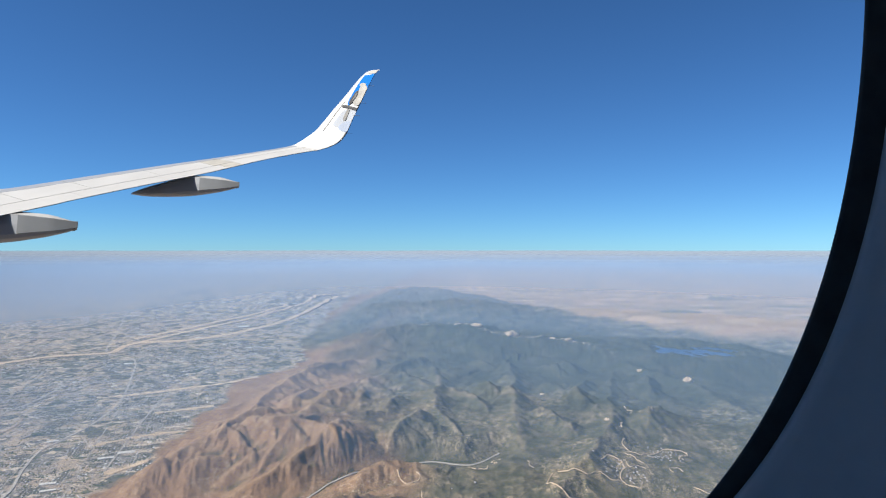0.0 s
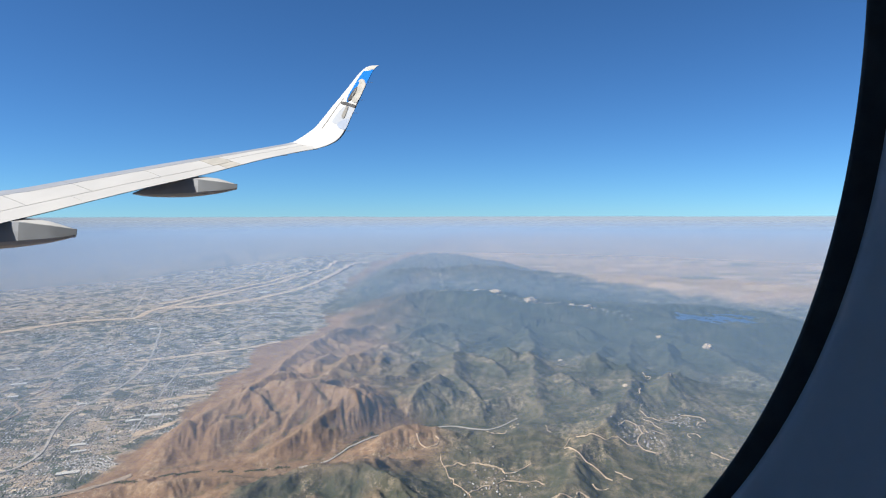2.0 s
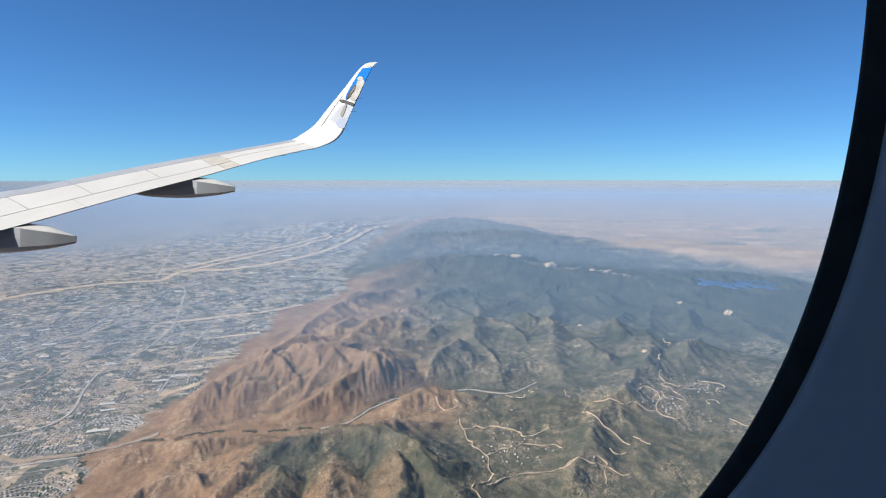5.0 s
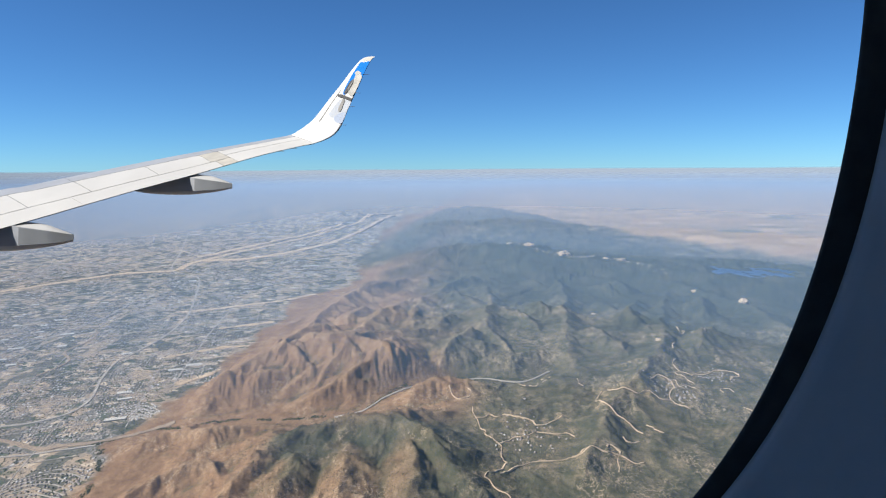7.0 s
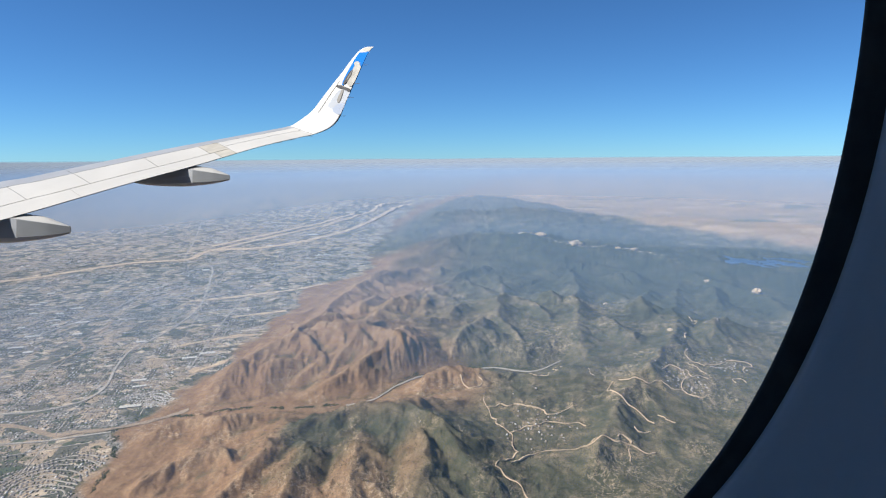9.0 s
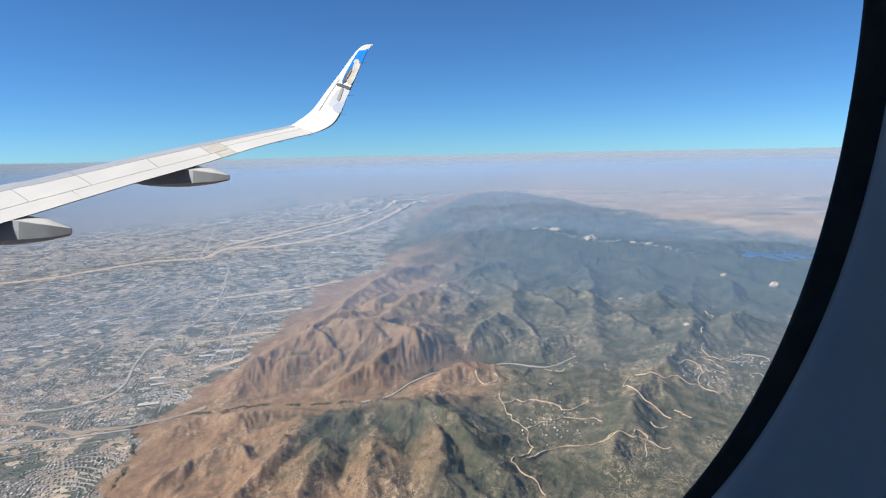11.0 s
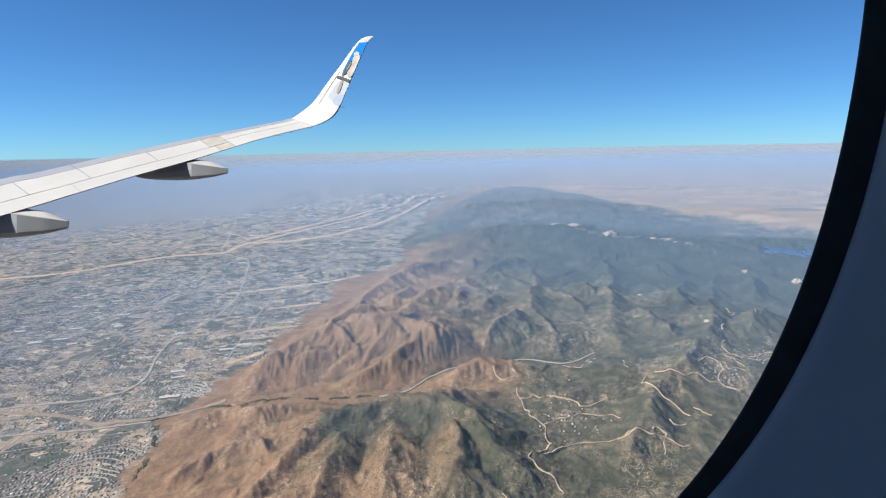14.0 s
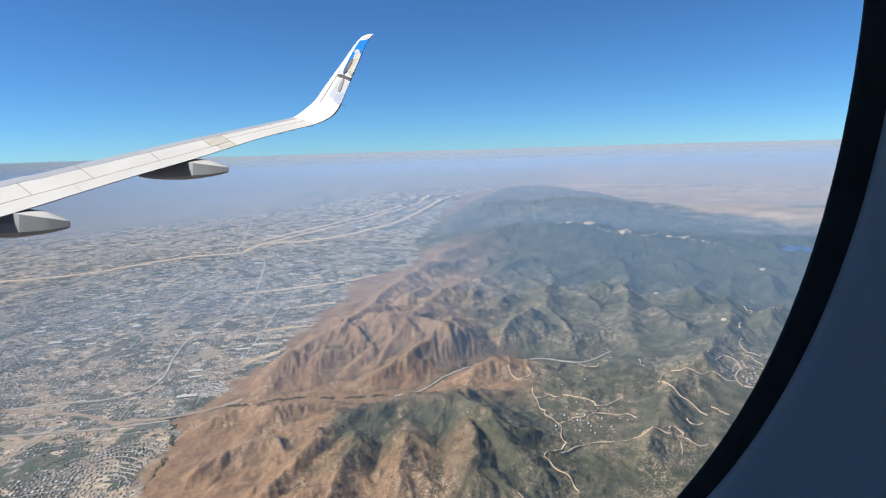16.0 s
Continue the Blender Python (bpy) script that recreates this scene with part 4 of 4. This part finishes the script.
HAZE_TINT = (0.25, 0.41, 0.62)
haze_shell("haze", 1.7, 1.9, HAZE_TINT, [(0.0, 0.0), (0.15, 0.05), (0.75, 0.05), (0.95, 0.0)], "shell tinted as very thin blue haze under the aircraft")
haze_shell("haze", 3.3, 2.0, HAZE_TINT, [(0.0, 0.0), (0.45, 0.07), (0.86, 0.08), (0.98, 0.0)], "shell tinted as thin blue-grey haze above the near hills",
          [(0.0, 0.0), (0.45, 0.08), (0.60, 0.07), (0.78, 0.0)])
haze_shell("haze", 4.6, 2.0, HAZE_TINT, [(0.0, 0.0), (0.40, 0.11), (0.75, 0.14), (0.92, 0.0)], "shell tinted as thin blue-grey haze above the near valley",
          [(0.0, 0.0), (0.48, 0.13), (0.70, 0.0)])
haze_shell("haze", 6.9, 2.2, HAZE_TINT, [(0.0, 0.0), (0.30, 0.15), (0.58, 0.20), (0.80, 0.0)], "shell tinted as blue-grey haze above the valley",
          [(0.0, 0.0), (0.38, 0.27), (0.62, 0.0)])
haze_shell("haze", 12.2, 2.4, (0.29, 0.43, 0.64), [(0.0, 0.0), (0.30, 0.20), (0.58, 0.42), (0.86, 0.72), (0.95, 0.0)], "shell tinted as grey haze before the far mountains",
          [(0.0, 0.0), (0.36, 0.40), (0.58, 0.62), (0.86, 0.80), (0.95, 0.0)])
haze_shell("haze", 16.5, 2.4, (0.33, 0.425, 0.55), [(0.0, 0.0), (0.35, 0.30), (0.70, 0.50), (0.92, 0.55), (0.97, 0.0)], "shell tinted as grey haze round the far mountains")
haze_shell("haze", 52.0, 2.4, (0.375, 0.425, 0.495), [(0.0, 0.5), (0.5, 0.88), (0.93, 0.93), (0.99, 0.0)], "shell tinted as grey haze along the horizon")


# ---- the aircraft's wing ----
WING_AT = pose(0.541, 2.913, 117.162, -8.16, 1.19, 2.42)
wing = tagged(new("aircraft_wing"), "white airliner wing with an upswept winglet, lit by the sun", "wing")
wing.matrix_world = WING_AT
# stations: trailing edge, leading edge, thickness
STATIONS = [
    ((-11.6, 8.3, -1.45), (-13.5, 9.9, -0.9), 0.24),
    ((-6.899, 10.83, 0.502), (-8.662, 12.63, 1.108), 0.17),
    ((-6.043, 11.2, 0.846), (-7.59, 12.9, 1.404), 0.15),
    ((-5.168, 11.69, 1.225), (-6.39, 13.24, 1.754), 0.13),
    ((-4.281, 12.14, 1.578), (-5.215, 13.54, 2.08), 0.11),
    ((-3.376, 12.44, 1.931), (-4.146, 13.64, 2.316), 0.09),
    ((-2.694, 12.56, 2.133), (-3.294, 13.56, 2.468), 0.075),
    ((-2.348, 12.62, 2.225), (-2.944, 13.47, 2.529), 0.065),
    ((-2.119, 12.66, 2.325), (-2.757, 13.36, 2.606), 0.06),
    ((-1.98, 12.69, 2.434), (-2.624, 13.29, 2.679), 0.055),
    ((-1.878, 12.7, 2.59), (-2.445, 13.2, 2.81), 0.05),
    ((-1.766, 12.71, 2.882), (-2.173, 13.11, 3.143), 0.04),
    ((-1.623, 12.72, 3.215), (-1.911, 13.07, 3.473), 0.035),
    ((-1.479, 12.73, 3.558), (-1.694, 13.03, 3.759), 0.03),
    ((-1.387, 12.74, 3.758), (-1.562, 12.99, 3.895), 0.02),
    ((-1.326, 12.75, 3.854), (-1.452, 12.95, 3.946), 0.015),
    ((-1.274, 12.75, 3.896), (-1.331, 12.9, 3.947), 0.008),
]
UPPER = ((0, 0), (0.02, 0.30), (0.06, 0.55), (0.14, 0.80), (0.28, 0.98), (0.45, 1.0), (0.62, 0.82), (0.80, 0.45), (0.92, 0.18), (1, 0.02))
LOWER = ((0.92, -0.10), (0.78, -0.22), (0.6, -0.42), (0.4, -0.60), (0.2, -0.58), (0.06, -0.36), (0.015, -0.16))


SUB = 5


def glide(values, i, t):
    a, b, c, d = (np.array(values[min(max(k, 0), len(values) - 1)], float) for k in (i - 1, i, i + 1, i + 2))
    return 0.5 * (2 * b + (c - a) * t + (2 * a - 5 * b + 4 * c - d) * t * t + (3 * b - a - 3 * c + d) * t ** 3)


STATIONS = [tuple(tuple(glide([st[k] for st in STATIONS], i, j / SUB)) for k in (0, 1)) + (float(glide([[st[2]] for st in STATIONS], i, j / SUB)[0]),)
            for i in range(len(STATIONS) - 1) for j in range(SUB)] + [STATIONS[-1]]


def wing_frame(i):
    te, le, thick = (Vector(STATIONS[i][0]), Vector(STATIONS[i][1]), STATIONS[i][2])
    j0, j1 = max(i - 1, 0), min(i + 1, len(STATIONS) - 1)
    span = (Vector(STATIONS[j1][0]) + Vector(STATIONS[j1][1]) - Vector(STATIONS[j0][0]) - Vector(STATIONS[j0][1])).normalized()
    up = (te - le).cross(span).normalized()
    return le, te, (up if up.z > 0 or up.y < 0 else -up), thick


def wing_point(s, u, lift=0.0):
    """A place on the upper skin: station s (fractions between two), chord u from the leading edge."""
    s, u = float(s) * SUB, float(u)
    i = min(int(s), len(STATIONS) - 2)
    out = Vector()
    for k, w in ((i, 1 - (s - i)), (i + 1, s - i)):
        le, te, up, thick = wing_frame(k)
        h = float(np.interp(u, [p[0] for p in UPPER], [p[1] for p in UPPER]))
        out += w * (le.lerp(te, u) + up * (0.18 * thick * h + lift))
    return out


def build_wing():
    rings = []
    for i in range(len(STATIONS)):
        le, te, up, thick = wing_frame(i)
        rings.append([le.lerp(te, u) + up * (0.18 * thick * h) for u, h in UPPER] + [le.lerp(te, u) + up * (thick * h) for u, h in LOWER])
    v, f = loft(rings[:7 * SUB + 1])
    part("wing_box", as_mesh("wing_box", v, f, SEAM, True), wing, "grey wing structure between the skin panels")
    v, f = loft(rings[7 * SUB:])
    part("winglet", as_mesh("winglet", v, f, PALE, True), wing, "white upswept winglet")


build_wing()


def wing_panel(name, s0, s1, u0, u1, material, lift=0.006, label="", steps=8):
    """A skin panel, a few millimetres proud of the wing."""
    rows = []
    for a in range(steps + 1):
        s = s0 + (s1 - s0) * a / steps
        rows.append([wing_point(s, u0 + (u1 - u0) * b / 6, lift) for b in range(7)] + [wing_point(s, u0 + (u1 - u0) * b / 6, -0.004) for b in range(6, -1, -1)])
    v, f = loft(rows)
    return part(name, as_mesh(name, v, f, material), wing, label)


for s0, s1 in ((0.1, 2.48), (2.49, 4.6), (4.61, 6.95)):
    wing_panel("slat", s0, s1, 0.0, 0.245, SLAT, steps=14)
for s0, s1 in ((0.1, 1.28), (1.29, 2.49), (2.50, 3.48), (3.49, 4.33)):
    wing_panel("spoiler", s0, s1, 0.256, 0.705, WHITE)
for s0, s1 in ((0.1, 2.2), (2.205, 4.4)):
    wing_panel("flap", s0, s1, 0.716, 0.99, WHITE)
wing_panel("aileron", 4.66, 6.7, 0.545, 0.99, WHITE)
wing_panel("skin_panel", 4.66, 6.95, 0.256, 0.53, WHITE)
wing_panel("weathered_panel", 4.34, 4.65, 0.256, 0.70, TAN, 0.006, "weathered tan skin panel")
wing_panel("flap_end", 4.41, 4.65, 0.716, 0.99, TAN, 0.006, "weathered tan end of the flap")
wing_panel("tip_panel", 6.71, 6.95, 0.545, 0.99, WHITE)


def fairing(ahead, depth, lift, size, label):
    """A canoe-shaped housing under the trailing edge: white crown, dark flanks, blunt tail. It begins at its tail."""
    along_x = (-1.63, -1.48, -1.28, -1.03, -0.77, -0.58, -0.28, -0.08, 0.0)
    low = (-0.065, -0.095, -0.115, -0.125, -0.125, -0.110, -0.070, -0.025, 0.0)
    high = (-0.045, -0.005, 0.045, 0.115, 0.190, 0.165, 0.125, 0.095, 0.085)
    crown_top = (-0.04, 0.03, 0.10, 0.17, 0.235, 0.25, 0.205, 0.125, 0.09)
    half = (0.05, 0.12, 0.18, 0.22, 0.24, 0.23, 0.17, 0.10, 0.07)
    xs = np.linspace(-1.63, 0, 34)
    lo, hi, ct, ha = (np.interp(xs, along_x, v) * size for v in (low, high, crown_top, half))
    for v in (lo, ct, ha):
        v[1:-1] = 0.5 * v[1:-1] + 0.25 * (v[:-2] + v[2:])
    flank, crown = [], []
    for x, l, h, c, w in zip(xs * size, lo, hi, ct, ha):
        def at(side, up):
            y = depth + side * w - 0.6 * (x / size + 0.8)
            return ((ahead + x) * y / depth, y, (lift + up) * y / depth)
        k = h - l
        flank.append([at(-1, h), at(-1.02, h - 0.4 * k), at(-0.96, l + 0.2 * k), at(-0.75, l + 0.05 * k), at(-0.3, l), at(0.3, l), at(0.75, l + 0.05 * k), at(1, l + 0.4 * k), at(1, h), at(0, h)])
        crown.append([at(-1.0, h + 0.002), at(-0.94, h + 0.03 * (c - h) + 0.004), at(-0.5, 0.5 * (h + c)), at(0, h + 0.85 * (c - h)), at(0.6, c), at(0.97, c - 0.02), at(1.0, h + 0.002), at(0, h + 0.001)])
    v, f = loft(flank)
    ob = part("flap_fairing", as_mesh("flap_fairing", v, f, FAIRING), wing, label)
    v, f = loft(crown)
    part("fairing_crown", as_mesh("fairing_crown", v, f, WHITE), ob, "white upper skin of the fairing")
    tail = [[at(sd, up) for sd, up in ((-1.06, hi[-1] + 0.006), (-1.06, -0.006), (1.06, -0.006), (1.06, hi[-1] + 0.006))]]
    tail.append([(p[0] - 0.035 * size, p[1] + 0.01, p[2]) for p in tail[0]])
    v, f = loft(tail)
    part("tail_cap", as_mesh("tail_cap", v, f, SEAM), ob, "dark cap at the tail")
    # added sheet, a little proud: its grey paints the flank beyond the wing's shadow
    rear = []
    for i, x in enumerate(xs * size):
        if xs[i] > -0.66:
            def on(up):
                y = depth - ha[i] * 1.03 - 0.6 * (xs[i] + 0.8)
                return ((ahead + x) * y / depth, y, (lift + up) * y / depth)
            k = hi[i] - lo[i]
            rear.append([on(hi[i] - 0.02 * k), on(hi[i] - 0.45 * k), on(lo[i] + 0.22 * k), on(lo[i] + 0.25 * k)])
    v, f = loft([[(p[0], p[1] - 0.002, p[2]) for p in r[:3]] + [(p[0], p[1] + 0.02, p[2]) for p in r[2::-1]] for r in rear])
    part("lit_flank_sheet", as_mesh("lit_flank_sheet", v, f, LIT_FLANK), ob, "added grey sheet for the flank beyond the wing's shadow")


# own grey for the flank part that the wing's shadow leaves free
LIT_FLANK = paint("lit_flank_grey", (0.27, 0.285, 0.30), 0.5, 0.08)
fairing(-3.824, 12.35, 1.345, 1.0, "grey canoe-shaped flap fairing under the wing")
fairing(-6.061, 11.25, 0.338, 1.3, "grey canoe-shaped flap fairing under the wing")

# livery on the winglet, as plain shapes
PALE_ART = paint("pale_art", (0.56, 0.54, 0.49), 0.6, 0.2, 6)
DARK_ART = paint("dark_art", (0.05, 0.05, 0.055), 0.6, 0.2, 6)
GREY_ART = paint("grey_art", (0.30, 0.29, 0.27), 0.6, 0.2, 6)
SOFT_BLUE = paint("soft_blue", (0.42, 0.49, 0.62), 0.6, 0.1, 3)
FAINT_BLUE = paint("faint_blue", (0.52, 0.56, 0.62), 0.6, 0.1, 3)


def wing_patch(name, outline, material, lift, label):
    """A painted patch: a rounded outline in station and chord, laid on the skin."""
    c = curve_through(list(outline) + [outline[0]], 0.06)[:-1]
    mid = c.mean(axis=0)
    c[:, 1] = np.clip(c[:, 1], 0.02, 0.99)
    rings = [[wing_point(*(mid + (p - mid) * k), lift) for p in c] for k in (0.02, 0.35, 0.7, 1.0)] + [[wing_point(*p, -0.002) for p in c]]
    v, f = loft(rings, caps=False)
    return part(name, as_mesh(name, v, f, material), wing, label)


wing_patch("faint_tint", [(10.8, 0.40), (11.3, 0.50), (11.45, 0.98), (10.9, 0.98), (10.4, 0.98), (10.3, 0.60), (10.4, 0.40)], FAINT_BLUE, 0.004, "faint blue painted shading")
wing_patch("blue_tint", [(10.3, 0.62), (10.6, 0.72), (10.8, 0.98), (10.42, 0.98), (10.08, 0.96), (10.1, 0.75)], SOFT_BLUE, 0.006, "pale blue painted shading")
wing_patch("blue_band", [(13.75, 0.22), (14.0, 0.60), (14.3, 0.99), (13.32, 0.99), (12.78, 0.99), (12.4, 0.62), (11.75, 0.56), (11.55, 0.50), (11.8, 0.36), (12.75, 0.26)], BLUE, 0.008, "bright blue painted band")
wing_patch("pale_patch", [(12.78, 0.50), (12.9, 0.80), (12.8, 0.97), (12.6, 0.99), (12.3, 0.99), (11.98, 0.98), (11.72, 0.91), (11.72, 0.67), (12.1, 0.58), (12.45, 0.55)], PALE_ART, 0.012, "pale grey rounded painted patch")
wing_patch("pale_cap", [(12.76, 0.40), (12.92, 0.44), (13.0, 0.63), (12.94, 0.82), (12.8, 0.73), (12.72, 0.53)], PALE_ART, 0.014, "pale rounded painted patch")
wing_patch("dark_patch", [(12.48, 0.54), (12.28, 0.44), (11.82, 0.44), (11.62, 0.50), (11.75, 0.60), (12.0, 0.64), (12.28, 0.64)], DARK_ART, 0.016, "dark grey painted streak")
wing_patch("grey_streak", [(12.40, 0.56), (12.2, 0.53), (11.9, 0.54), (11.95, 0.58), (12.2, 0.60)], GREY_ART, 0.019, "grey painted streak")
wing_patch("dark_bar", [(11.43, 0.26), (11.52, 0.43), (11.56, 0.70), (11.60, 0.98), (11.46, 0.98), (11.42, 0.68), (11.35, 0.30)], DARK_ART, 0.018, "dark painted bar")
wing_patch("grey_bar", [(11.36, 0.58), (11.36, 0.68), (10.84, 0.76), (10.70, 0.72), (10.80, 0.63)], GREY_ART, 0.014, "grey painted bar")
wing_patch("seam_line", [(9.9, 0.23), (10.52, 0.215), (11.12, 0.205), (11.6, 0.20), (11.6, 0.225), (11.12, 0.232), (10.5, 0.242), (9.85, 0.256)], GREY_ART, 0.004, "thin grey seam behind the leading edge")
wing_patch("tip_cap", [(14.08, 0.24), (14.5, 0.20), (15.1, 0.40), (15.5, 0.95), (14.55, 0.98), (14.2, 0.60)], TAN, 0.005, "cream painted tip")
for s_at in (5.5, 5.85, 6.58, 10.0, 11.18, 11.95, 12.98):
    p = wing_point(s_at, 0.995)
    rings = [[(p.x + d, p.y + 0.004 * math.cos(a) * (1 - 3 * d), p.z + 0.004 * d + 0.004 * math.sin(a) * (1 - 3 * d)) for a in (0, 1.57, 3.14, 4.71)] for d in (-0.02, 0.10)]
    v, f = loft(rings)
    part("static_wick", as_mesh("static_wick", v, f, GREY_ART), wing, "thin dark discharge wick")

# ---- the cabin window ----
window = tagged(new("window_1"), "oval cabin window with a black rubber seal in a grey wall", "window", kind="structure")
WINDOW_AT = pose(-2.53, 10.606, 121.475, 0, -5.23, 0)
window.matrix_world = WINDOW_AT
W_A, W_B, W_N = 7.08, 10.525, 2.456
# pale, so the unseen shell bounces more light onto the panel
LINING = paint("pale_shell_lining", (0.80, 0.81, 0.82), 0.7, 0.05, 0.3)


def oval(grow, y, right=0.0, up=0.0):
    """A ring round the opening, grown outwards by a width that may differ towards the right and the top."""
    out = []
    for i in range(200):
        a = 2 * math.pi * i / 200
        ca, sa = math.cos(a), math.sin(a)
        px, pz = W_A * math.copysign(abs(ca) ** (2 / W_N), ca), W_B * math.copysign(abs(sa) ** (2 / W_N), sa)
        nx, nz = math.copysign(abs(px / W_A) ** (W_N - 1), px) / W_A, math.copysign(abs(pz / W_B) ** (W_N - 1), pz) / W_B
        size = math.hypot(nx, nz)
        nx, nz = nx / size, nz / size
        wide = grow * (1 + right * nx + up * nz)
        out.append((px + wide * nx, y, pz + wide * nz))
    return out


v, f = loft([oval(0.25, 0.30), oval(0.02, 0.06), oval(-0.01, 0.0), oval(0.01, -0.03), oval(0.10, -0.05, 0.48, 0.74), oval(0.22, -0.06, 0.48, 0.74), oval(0.275, -0.05, 0.48, 0.74)], caps=False)
part("seal", as_mesh("seal", v, f, RUBBER, True), window, "black rubber seal")
v, f = loft([oval(0.262, -0.04, 0.48, 0.74), oval(0.266, -0.09, 0.48, 0.74), oval(0.30, -0.13, 0.45, 0.7), oval(0.40, -0.16, 0.4, 0.5), oval(1.2, -0.20), oval(3.0, -0.45), oval(6.0, -1.4)], caps=False)
part("wall_panel", as_mesh("wall_panel", v, f, PANEL, True), window, "grey moulded cabin wall panel")
# added closed shell out of view: keeps sun off the wall panel
v, f = loft([oval(5.98, -1.4), oval(6.6, -3.0), oval(6.6, -11.0), oval(4.0, -14.0)], caps=False)
f.append(tuple(range(3 * 200, 4 * 200)))
tagged(new("cabin_shell", as_mesh("cabin_shell", v, f, LINING, True)), "unseen pale shell that blocks sun and bounces light onto the panel", "wall", kind="structure").matrix_world = WINDOW_AT
